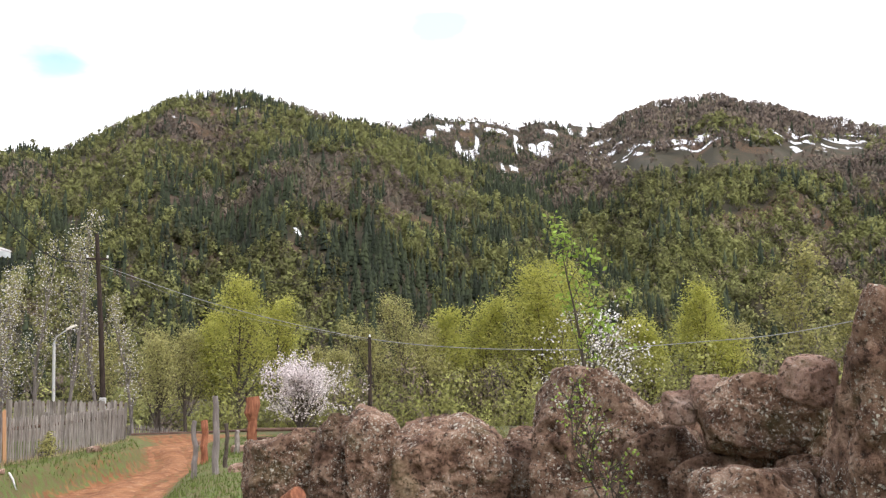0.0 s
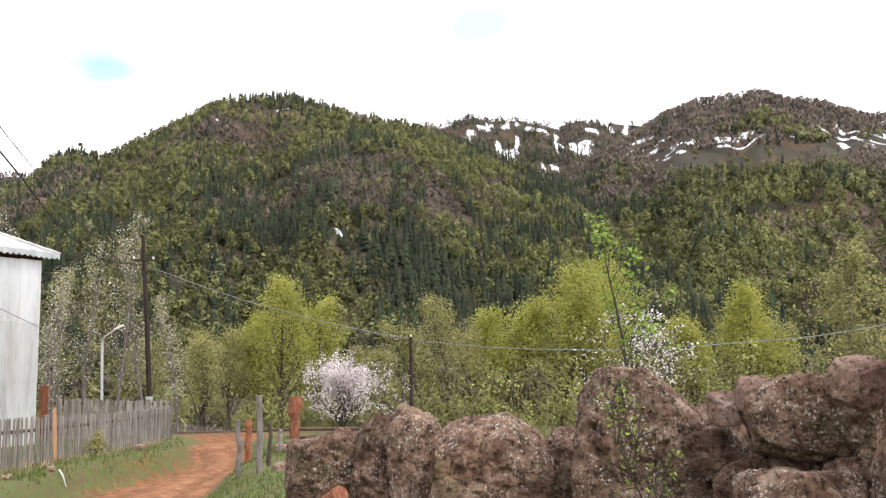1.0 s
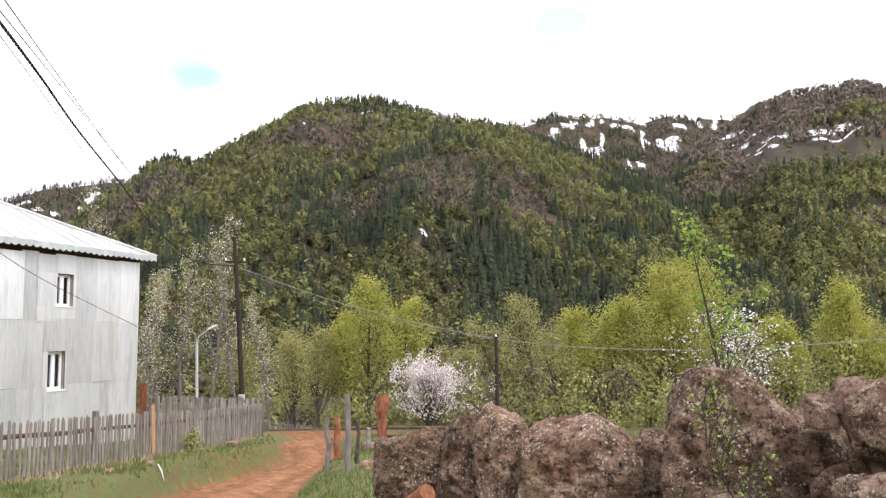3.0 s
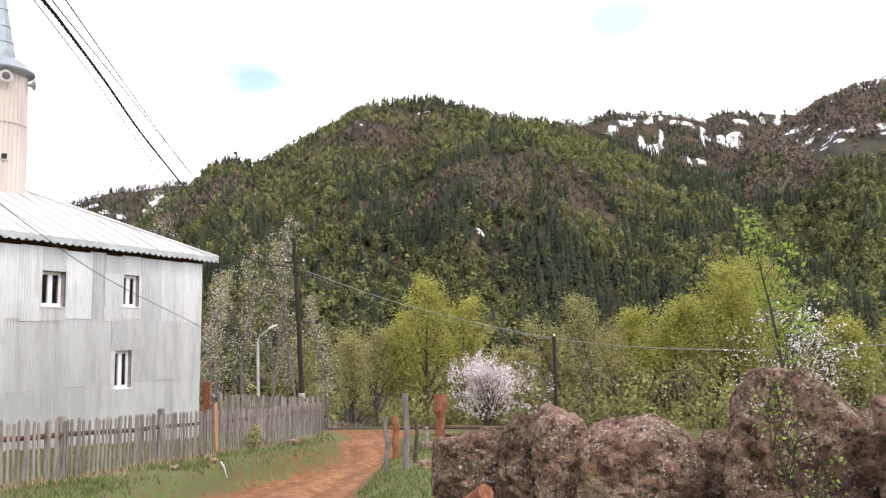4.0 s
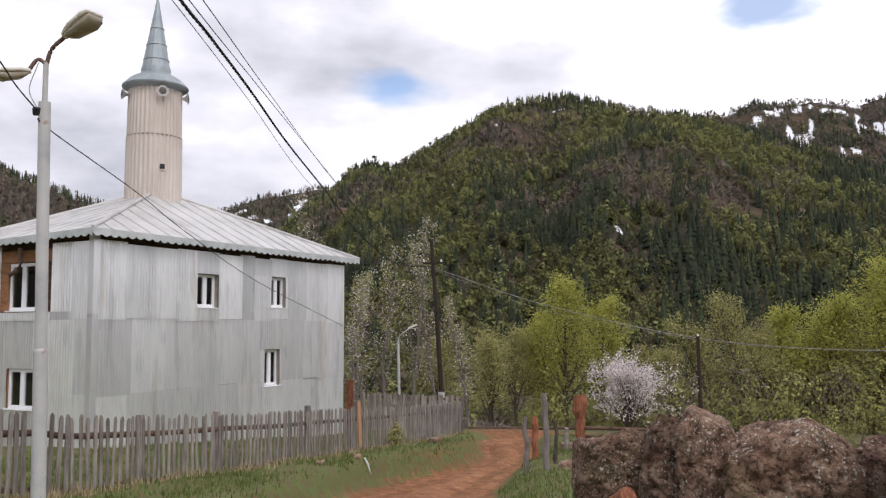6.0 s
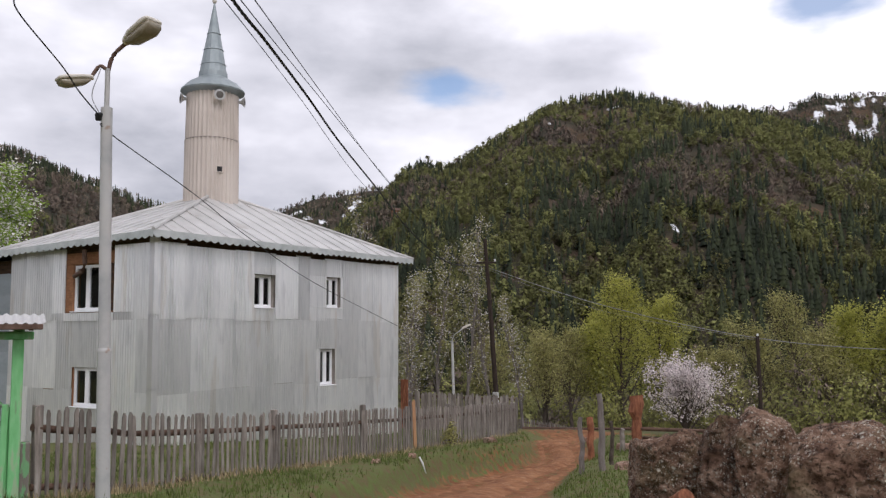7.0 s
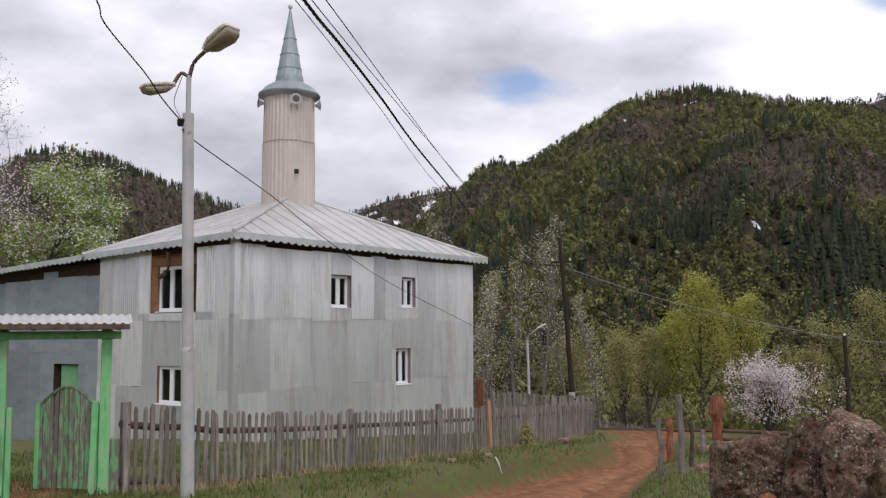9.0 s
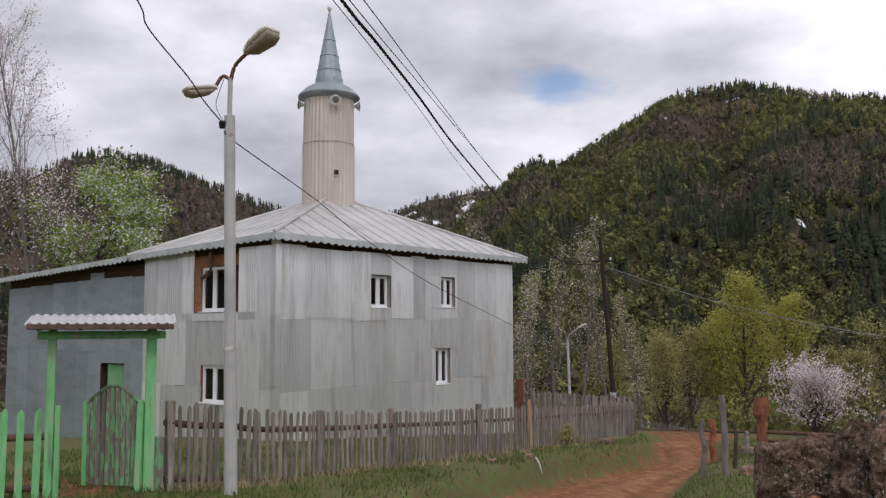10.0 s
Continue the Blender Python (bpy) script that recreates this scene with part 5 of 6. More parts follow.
def build_trees():
    yg = "broad tree in fresh yellow-green spring leaf behind the boulders"
    full = dict(levels=3, kids=(17, 8, 5), start=0.10, spread=0.40, upright=0.66, trunk_r=0.15)
    thin = dict(levels=3, kids=(14, 7, 4), start=0.15, spread=0.44, upright=0.7, trunk_r=0.12)
    spots = [(-12.2, 53, 8.2, 0.36), (-10.4, 55, 7.4, 0.34), (-13.9, 55, 6.6, 0.36), (2.0, 53, 6.6, 0.44), (4.6, 53, 8.8, 0.44), (7.2, 54, 8.4, 0.46), (14.0, 48, 6.3, 0.42), (6.0, 51, 6.6, 0.48), (-0.2, 55, 6.4, 0.42), (12.4, 53, 5.4, 0.44), (15.4, 50, 5.2, 0.44)]
    for i, (x, y, h, sp) in enumerate(spots):
        full["spread"] = sp
        tree("broadleaf_tree", x, y, h, 20 + i, yg, LEAF_YG, leaf=0.066, per_tip=4.2, jitter=0.26, **full)
    for i, (x, y, h) in enumerate([(-2.0, 54, 7.0), (-3.4, 52, 5.6), (-17.5, 55, 5.6), (-6.4, 60, 5.0), (10.5, 50, 4.6), (-20.5, 52, 5.2), (-0.6, 50, 5.0), (-8.0, 57, 4.6), (16.5, 51, 5.0), (-16.2, 50, 4.8), (-15.0, 52, 5.4)]):
        tree("broadleaf_tree", x, y, h, 34 + i, "slight tree with thin olive-yellow young leaves", LEAF_PALE, leaf=0.060, per_tip=3.6, jitter=0.22, **thin)
    pale = "tall tree with thin pale olive spring leaves"
    tree("pale_tree", 16.9, 42, 7.6, 41, pale, LEAF_PALE, leaf=0.09, per_tip=1.9, jitter=0.16, levels=3, kids=(18, 7, 4), start=0.12, spread=0.36, upright=0.8, trunk_r=0.13, bark=PALEBARK)
    tree("pale_tree", 20.0, 44, 6.2, 42, pale, LEAF_PALE, leaf=0.09, per_tip=1.9, jitter=0.16, levels=3, kids=(18, 7, 4), start=0.12, spread=0.36, upright=0.8, trunk_r=0.13, bark=PALEBARK)
    # blossoming cherry bush
    tree("cherry_tree", -5.1, 31.6, 1.65, 51, "round blossoming cherry bush covered in pale pink flowers", PINKBLOSSOM, leaf=0.034, per_tip=4.5, jitter=0.05, levels=3, kids=(26, 8, 4), start=0.02, spread=1.12, upright=0.5, trunk_r=0.09)
    # white flowering tree and green young tree behind the boulders
    tree("plum_tree", 3.6, 21.5, 2.9, 52, "white flowering plum tree behind the boulders", BLOSSOM, leaf=0.035, per_tip=1.4, jitter=0.10, levels=3, kids=(14, 5, 4), start=0.12, spread=0.58, upright=0.4, trunk_r=0.06)
    tree("young_tree", 2.8, 15.8, 4.1, 53, "young tree with bright green leaves on crooked branches", LEAF_BRIGHT, leaf=0.05, per_tip=1.3, jitter=0.06, levels=3, kids=(9, 4, 3), start=0.34, spread=0.30, upright=0.55, trunk_r=0.05, wobble=0.12, lean=(0.02, 0.0))
    # blossoming trees by the building
    pop = dict(levels=3, kids=(16, 4, 3), start=0.12, spread=0.24, upright=1.1, trunk_r=0.09, bark=PALEBARK)
    for i, (x, y, h) in enumerate([(-16.2, 38.5, 9.4), (-15.2, 39.3, 8.6), (-17.6, 38.4, 8.0), (-19.4, 39.2, 7.6), (-18.3, 36.6, 6.6), (-14.0, 40.2, 6.2), (-20.6, 36.4, 10.2)]):
        tree("blossom_tree", x, y, h, 60 + i, "slender tree with white blossom and thin young leaves", BLOSSOM, leaf=0.036, per_tip=1.1, jitter=0.13, second=(LEAF_PALE, 1.5, 0.045, 0.14, "foliage", "thin young leaves"), **pop)
    # pear in blossom beyond the extension, and a budding tree beside it
    tree("pear_tree", -33.0, 23.0, 10.4, 71, "leafy pear tree with clusters of white blossom", LEAF_BRIGHT, leaf=0.085, per_tip=4.6, jitter=0.2, second=(BLOSSOM, 4.6, 0.06, 0.16, "blossom", "white blossom"), levels=3, kids=(13, 7, 5), start=0.42, spread=0.42, upright=0.3, trunk_r=0.22)
    tree("budding_tree", -34.6, 22.6, 16.5, 72, "tall tree with pinkish budding twigs", PINKBLOSSOM, leaf=0.05, per_tip=3.0, jitter=0.14, levels=3, kids=(20, 7, 4), start=0.22, spread=0.34, upright=0.9, trunk_r=0.14, bark=PALEBARK)
    # small sapling in front of the boulders
    tree("sapling", 1.55, 8.3, 1.5, 81, "thin sapling with small bright green leaves before the boulders", LEAF_BRIGHT, leaf=0.019, per_tip=1.05, jitter=0.04, levels=2, kids=(15, 6), start=0.05, spread=0.40, upright=0.8, trunk_r=0.012, wobble=0.1)
    tree("weed", 2.95, 6.75, 0.42, 82, "low broad-leaved green weed at the foot of the boulders", LEAF_BRIGHT, leaf=0.05, per_tip=1.2, jitter=0.05, levels=2, kids=(9, 3), start=0.05, spread=0.6, upright=0.4, trunk_r=0.01, category="plant")
    for i, (x, y, s) in enumerate([(-9.75, 22.3, 0.55), (-9.6, 21.6, 0.45), (-3.2, 24.5, 0.5)]):
        tree("bush", x, y, s, 90 + i, "small green bush on the road bank", LEAF_PALE, leaf=0.035, per_tip=1.4, jitter=0.06, levels=2, kids=(12, 5), start=0.03, spread=0.55, upright=0.6, trunk_r=0.02, category="bush")


build_trees()

# ---- picket fence ----
FENCE = [(-9.05, 7.95, 0.50), (-8.93, 8.91, 0.38), (-8.86, 9.74, 0.25), (-9.05, 12.18, 0.04), (-9.22, 14.4, -0.12), (-9.40, 16.8, -0.28), (-9.64, 19.7, -0.48), (-10.19, 25.0, -0.84), (-10.9, 30.4, -1.20)]


def picket_mesh(rng, w=0.062, h=1.0, t=0.02):
    """One hand-cut picket of unit height with a pointed, slightly worn head."""
    bm = bmesh.new()
    skew = rng.uniform(-0.004, 0.004)
    tip = rng.uniform(-0.012, 0.012)
    out = [(-w / 2, 0), (w / 2, 0), (w / 2 + skew, 0.5), (w / 2 * rng.uniform(0.9, 1.05), 0.955), (tip + 0.010, 1.0), (tip - 0.010, 0.998), (-w / 2 * rng.uniform(0.9, 1.05), 0.95), (-w / 2 + skew, 0.5)]
    f = [bm.verts.new((x, -t / 2, z)) for x, z in out]
    b = [bm.verts.new((x, t / 2, z)) for x, z in out]
    bm.faces.new(f)
    bm.faces.new(b[::-1])
    for i in range(len(out)):
        k = (i + 1) % len(out)
        bm.faces.new((f[k], f[i], b[i], b[k]))
    bmesh.ops.recalc_face_normals(bm, faces=bm.faces)
    me = bpy.data.meshes.new("picket")
    bm.to_mesh(me)
    bm.free()
    return me


def put_picket(me, x, y, z0, h, turn, lean, parent, name="picket", wide=1.0, label=""):
    ob = new(name, me)
    ob.parent = parent
    ob.matrix_parent_inverse = Matrix.Translation(-parent.location)
    ob.matrix_basis = pose(x, y, z0, lean[0], lean[1], turn) @ Matrix.Diagonal((wide, 1, h, 1))
    if label:
        ob["label"] = label
    return ob


def build_fence():
    rng = random.Random(9)
    root = thing("picket_fence", (-9.05, 7.95, ground_at(-9.05, 7.95)), "weathered grey wooden picket fence along the road bank", "fence")
    kinds = [picket_mesh(rng) for _ in range(8)]
    for me in kinds:
        me.materials.append(GREYWOOD)
    fresh = picket_mesh(rng, 0.10)
    fresh.materials.append(NEWWOOD)
    line = spline([(x, y, z) for x, y, z in FENCE], 60)
    run, last, k = 0.0, line[0], 0
    gap = 0.0
    for p in line[1:]:
        run += (Vector((p.x, p.y)) - Vector((last.x, last.y))).length
        far = p.y > 20.5
        if run >= gap:
            gap = run + (rng.uniform(0.108, 0.130) if not far else rng.uniform(0.085, 0.100))
            d = math.degrees(math.atan2(p.y - last.y, p.x - last.x))
            g = ground_at(p.x, p.y) - 0.03 + (rng.uniform(0, 0.10) if not far else 0)
            top = p.z + rng.uniform(-0.03, 0.03)
            put_picket(rng.choice(kinds), p.x, p.y, g, top - g, d, (rng.uniform(-1.5, 1.5), rng.uniform(-2.2, 2.2)), root, wide=rng.uniform(0.8, 1.15) * (1.25 if far else 1))
            k += 1
        last = p
    pts = [Vector(q) for q in FENCE]
    for a, b in zip(pts[:-1], pts[1:]):
        d = (b - a)
        inward = Vector((-d.y, d.x, 0)).normalized() * (0.06 if d.y > 0 else -0.06)
        inward = inward if inward.x < 0 else -inward
        for drop in (0.26, 0.98):
            mid = a.lerp(b, 0.5) + Vector((0, 0, rng.uniform(-0.03, 0.02)))
            r = rng.uniform(0.038, 0.05)
            pp = [q + inward - Vector((0, 0, drop)) for q in (a - d * 0.04, mid, b + d * 0.04)]
            tube("rail", pp, [r, r * 0.95, r * 0.85], LOGWOOD, root, "dark round log rail", 8)
    for y, h in ((8.0, 0.02), (10.9, 0.02), (13.1, 0.06), (16.75, 0.10), (19.3, 0.03), (22.4, 0.06), (25.5, 0.02), (28.2, 0.02), (30.45, 0.0)):
        i = min(range(len(line)), key=lambda j: abs(line[j].y - y))
        p = line[i]
        g = ground_at(p.x - 0.08, p.y) - 0.2
        box("post", pose(p.x - 0.07, p.y, (g + p.z + h) / 2, 0, rng.uniform(-1, 1), rng.uniform(-8, 8)), 0.11, 0.10, p.z + h - g, GREYWOOD, root, "", 0.012)
    p = min(line, key=lambda q: abs(q.y - 19.55))
    put_picket(fresh, p.x + 0.04, p.y, ground_at(p.x, p.y) - 0.02, 1.22, 85, (0, -4), root, "board", 1.3, "fresh orange-brown board")
    # lower fence going on beyond the bend
    low = thing("picket_fence", (-13.4, 42.5, ground_at(-13.4, 42.5)), "low grey picket fence beyond the bend of the road", "fence")
    for i in range(34):
        t = i / 33
        x, y, z = -15.2 + 3.6 * t, 42.6 - 0.2 * t, -2.98 - 0.42 * t
        g = ground_at(x, y) - 0.05
        put_picket(rng.choice(kinds), x, y, g, max(0.35, z - g + rng.uniform(-0.04, 0.04)), -3, (rng.uniform(-3, 3), rng.uniform(-3, 3)), low, wide=1.0)
    tube("rail", [(-15.3, 42.65, -3.15), (-11.5, 42.45, -3.56)], 0.035, LOGWOOD, low)
    # yard fence behind the building's far corner
    yard = thing("board_fence", (-14.5, 31, ground_at(-14.5, 31)), "dark board fence behind the building", "fence")
    for i in range(30):
        x, y = -15.2 + 3.9 * i / 29, 31.0 + 0.6 * i / 29
        g = ground_at(x, y)
        put_picket(rng.choice(kinds), x, y, g, -0.95 - 0.12 * i / 29 - g + rng.uniform(-0.05, 0.05), 8, (0, rng.uniform(-2, 2)), yard, wide=1.9)
    tube("rail", [(-15.3, 31.05, -1.1), (-11.2, 31.65, -1.2)], 0.04, LOGWOOD, yard)


build_fence()


# ---- covered gate ----
def build_gate():
    rng = random.Random(4)
    L, R = Vector((-9.97, 6.85, 0)), Vector((-9.22, 7.76, 0))
    d = (R - L).normalized()
    ang = math.degrees(math.atan2(d.y, d.x))
    root = thing("covered_gate", (*((L + R) / 2).xy, ground_at(-9.6, 7.3)), "green painted wooden gateway under a small corrugated roof", "gate")
    for p, w in ((L, 0.10), (R, 0.13)):
        g = ground_at(p.x, p.y) - 0.2
        box("post", pose(p.x, p.y, (g + 1.46) / 2, 0, 0, ang), w, 0.12, 1.46 - g, GREEN, root, "", 0.01)
    box("post", pose(R.x + d.x * 0.12, R.y + d.y * 0.12, -0.40, 0, 0, ang), 0.11, 0.12, 0.95, WORNGREEN, root, "worn greyish green post foot", 0.012)
    box("post", pose(R.x - d.x * 0.13, R.y - d.y * 0.13, -0.12, 0, 1.5, ang), 0.08, 0.09, 1.32, GREEN, root, "", 0.01)
    box("post", pose(L.x + d.x * 0.09, L.y + d.y * 0.09, -0.15, 0, 0, ang), 0.07, 0.09, 1.3, GREEN, root, "", 0.01)
    mid = (L + R) / 2
    n = Vector((d.y, -d.x, 0))        # towards the road
    box("lintel", pose(mid.x + n.x * 0.07, mid.y + n.y * 0.07, 1.37, 0, 0, ang), 1.52, 0.07, 0.10, GREEN, root, "", 0.01)
    for s in (-0.28, 0.28):
        q = mid + n * s
        box("beam", pose(q.x, q.y, 1.53 - 0.06 * (s > 0), 0, 0, ang), 1.70, 0.06, 0.06, DARKWOOD, root, "", 0.008)
    q = mid + n * 0.37
    box("fascia_board", pose(q.x, q.y, 1.475, 0, 0, ang), 1.70, 0.025, 0.065, RUSTPIPE, root, "red-brown board under the roof edge", 0.005)
    for k in (-0.72, -0.25, 0.25, 0.72):
        q = mid + d * k
        box("rafter", pose(q.x, q.y, 1.505, 9, 0, ang), 0.05, 0.66, 0.05, DARKWOOD, root)
    # corrugated roof, sloping to the road
    verts, faces = [], []
    nx = 130
    for i in range(nx + 1):
        u = -0.88 + 1.76 * i / nx
        w = 0.013 * math.sin(u / 0.105 * 2 * math.pi)
        for s, z in ((-0.38, 1.635), (0.38, 1.515)):
            p = mid + d * u + n * s
            verts += [(p.x, p.y, z + w), (p.x, p.y, z + w - 0.008)]
    for i in range(nx):
        a, b = 4 * i, 4 * i + 4
        faces += [(a, b, b + 2, a + 2), (a + 1, a + 3, b + 3, b + 1), (a, a + 1, b + 1, b), (a + 2, b + 2, b + 3, a + 3)]
    faces += [(0, 2, 3, 1), (4 * nx, 4 * nx + 1, 4 * nx + 3, 4 * nx + 2)]
    raw("gate_roof", verts, faces, ROOFING, root, "pale corrugated roofing sheet", True)
    # the leaf, standing ajar
    a, b = Vector((-9.30, 7.70, 0)), Vector((-10.10, 7.46, 0))
    e = (b - a)
    w = e.length
    leaf = thing("gate_leaf", (a.x, a.y, -0.55), "", "")
    for key in ("label", "category"):
        if key in leaf:
            del leaf[key]
    leaf.parent = root
    leaf.matrix_parent_inverse = Matrix.Translation(-root.location)
    ea = math.degrees(math.atan2(e.y, e.x))
    kinds = [picket_mesh(rng, 0.055) for _ in range(4)]
    for me in kinds:
        me.materials.append(WORNGREEN)
    for i in range(11):
        t = (i + 0.5) / 11
        p = a + e * t
        arch = 0.44 + 0.25 * math.sin(math.pi * t)
        ob = new("picket", rng.choice(kinds))
        ob.parent = leaf
        ob.matrix_parent_inverse = Matrix.Identity(4)
        ob.matrix_basis = Matrix.Translation((p.x - a.x, p.y - a.y, 0.0)) @ pose(0, 0, 0, 0, 0, ea) @ Matrix.Diagonal((1, 1, arch + 0.55, 1))
    def inner(o):
        o.parent = leaf
        o.matrix_parent_inverse = Matrix.Translation(-Vector((a.x, a.y, -0.55)))
    for z in (-0.35, 0.30):
        c = a + e * 0.5
        inner(box("brace", pose(c.x, c.y + 0.03, z, 0, 0, ea), w, 0.03, 0.07, WORNGREEN, None, "", 0.006))
    pts = [a + e * t + Vector((0, 0, 0.46 + 0.25 * math.sin(math.pi * t))) for t in [k / 14 for k in range(15)]]
    inner(tube("arch", pts, 0.022, WORNGREEN, None, "", 6))
    for t in (0, 1):
        p = a + e * t
        inner(box("stile", pose(p.x, p.y, -0.03, 0, 0, ea), 0.06, 0.05, 1.08, GREEN, None, "", 0.006))
    # green pickets on the other side of the gateway
    side = thing("green_fence", (-10.3, 6.5, ground_at(-10.3, 6.5)), "worn light green picket fence beside the gateway", "fence")
    gk = [picket_mesh(rng, 0.085) for _ in range(4)]
    for me in gk:
        me.materials.append(GREEN)
    for i in range(16):
        p = L - d * (0.14 + 0.19 * i)
        g = ground_at(p.x, p.y) - 0.04
        put_picket(rng.choice(gk), p.x, p.y, g, 0.48 - g + rng.uniform(-0.02, 0.02), ang, (0, rng.uniform(-1, 1)), side)
    for z in (0.12, -0.5):
        p, q = L + n * -0.06, L - d * 3.2 + n * -0.06
        tube("rail", [(p.x, p.y, z), (q.x, q.y, z)], 0.045, LOGWOOD, side, sides=8)


build_gate()


# ---- street lamp with two heads ----
def lamp_head(root, at, way, size=1.0):
    """Shallow moulded lamp head: pale shell above, glass bowl below."""
    way = way.normalized()
    side = way.cross(Vector((0, 0, 1))).normalized()
    up = side.cross(way)
    m = Matrix.Translation(at) @ Matrix((way, side, up)).transposed().to_4x4()
    def shell(name, sections, mat, parent=None, label=""):
        verts, faces, ns = [], [], 12
        for x, w, hgt, z in sections:
            for k in range(ns):
                a = 2 * math.pi * k / ns
                c, s = math.cos(a), math.sin(a)
                verts.append(m @ Vector((x * size, w * size * math.copysign(abs(c) ** 0.6, c), (z + hgt * math.copysign(abs(s) ** 0.6, s)) * size)))
        for i in range(len(sections) - 1):
            for k in range(ns):
                k2 = (k + 1) % ns
                faces.append((i * ns + k, i * ns + k2, (i + 1) * ns + k2, (i + 1) * ns + k))
        faces += [tuple(range(ns))[::-1], tuple((len(sections) - 1) * ns + k for k in range(ns))]
        return raw(name, verts, faces, mat, parent, label, True)
    head = shell("lamp_head", [(0, 0.045, 0.035, 0), (0.06, 0.075, 0.035, 0.01), (0.16, 0.115, 0.035, 0.02), (0.40, 0.14, 0.038, 0.03), (0.48, 0.13, 0.03, 0.028), (0.50, 0.11, 0.02, 0.025)], LAMPSHELL, root, "pale moulded lamp head")
    shell("bowl", [(0.05, 0.055, 0.03, -0.025), (0.14, 0.09, 0.055, -0.045), (0.38, 0.12, 0.065, -0.05), (0.47, 0.115, 0.045, -0.03), (0.49, 0.10, 0.02, -0.01)], LAMPGLASS, head, "yellowed diffuser bowl")


def build_lamp():
    bx, by = -8.20, 8.19
    g = ground_at(bx, by)
    root = thing("street_lamp", (bx, by, g), "grey steel street lamp with two heads beside the picket fence", "street lamp")
    top = Vector((-8.27, 8.13, 4.20))
    foot = Vector((bx, by, g - 0.2))
    k = foot.lerp(top, 0.40)
    tube("pole", [foot, k], [0.085, 0.082], POLE_GREY, root, sides=16)
    tube("pole", [k, top], [0.072, 0.070], POLE_GREY, root, sides=16)
    lathe("collar", [(0.084, -0.03), (0.088, 0.0), (0.075, 0.03)], k, POLE_GREY, root, segs=16)
    r = Vector((0.8508, 0.5255, 0))   # across the view from the gate side
    f = Vector((-0.5255, 0.8508, 0))
    mast = top + Vector((0, 0, 0.50))
    tube("mast", [top - Vector((0, 0, 0.1)), mast], 0.032, POLE_GREY, root, sides=10)
    e1 = mast + r * 0.06 + Vector((0, 0, 0.17))
    e2 = mast + r * 0.23 + Vector((0, 0, 0.33)) - f * 0.05
    tube("arm", spline([mast - Vector((0, 0, 0.05)), e1, e2], 6), 0.026, RUSTPIPE, root, "rusty brown arm", 8)
    lamp_head(root, e2 - r * 0.02, (r * 0.80 - f * 0.55 + Vector((0, 0, 0.36))), 1.08)
    w1 = mast - r * 0.10 + Vector((0, 0, 0.03))
    w2 = mast - r * 0.19 - f * 0.04 - Vector((0, 0, 0.13))
    tube("arm", spline([mast - Vector((0, 0, 0.02)), w1, w2], 6), 0.024, RUSTPIPE, root, "rusty brown arm", 8)
    lamp_head(root, w2 + r * 0.02, (-r * 0.80 - f * 0.52 + Vector((0, 0, -0.26))), 0.86)
    box("insulator", pose(top.x - 0.05, top.y - 0.06, top.z - 0.12, 20, 0, 30), 0.10, 0.08, 0.10, BLACK, root, "", 0.015)
    a = top + Vector((-0.06, -0.04, -0.1))
    tube("loose_wire", spline([a, a + Vector((-0.10, -0.05, 0.25)), a + Vector((-0.03, -0.02, 0.52)), mast + Vector((-0.06, -0.05, 0.0))], 6), 0.006, WIRE, root, sides=5)


build_lamp()


# ---- cables and poles ----
def cable(name, pts, r, mat, label, twist=0):
    line = spline(pts, 16)
    if twist:
        root = thing(name, line[0], label, "cable")
        for s in range(3):
            out, acc = [], 0
            fine = spline([tuple(p) for p in line], 8)
            for i, p in enumerate(fine):
                acc += (p - fine[i - 1]).length if i else 0
                w = acc / 0.55 * 2 * math.pi + s * 2.094
                out.append(p + Vector((math.cos(w) * r * 0.45, math.cos(w) * r * 0.15, math.sin(w) * r * 0.45)))
            tube("strand", out, r * 0.62, mat, root, sides=5)
        return root
    ob = tube(name, line, r, mat, sides=5)
    return tagged(ob, label, "cable")


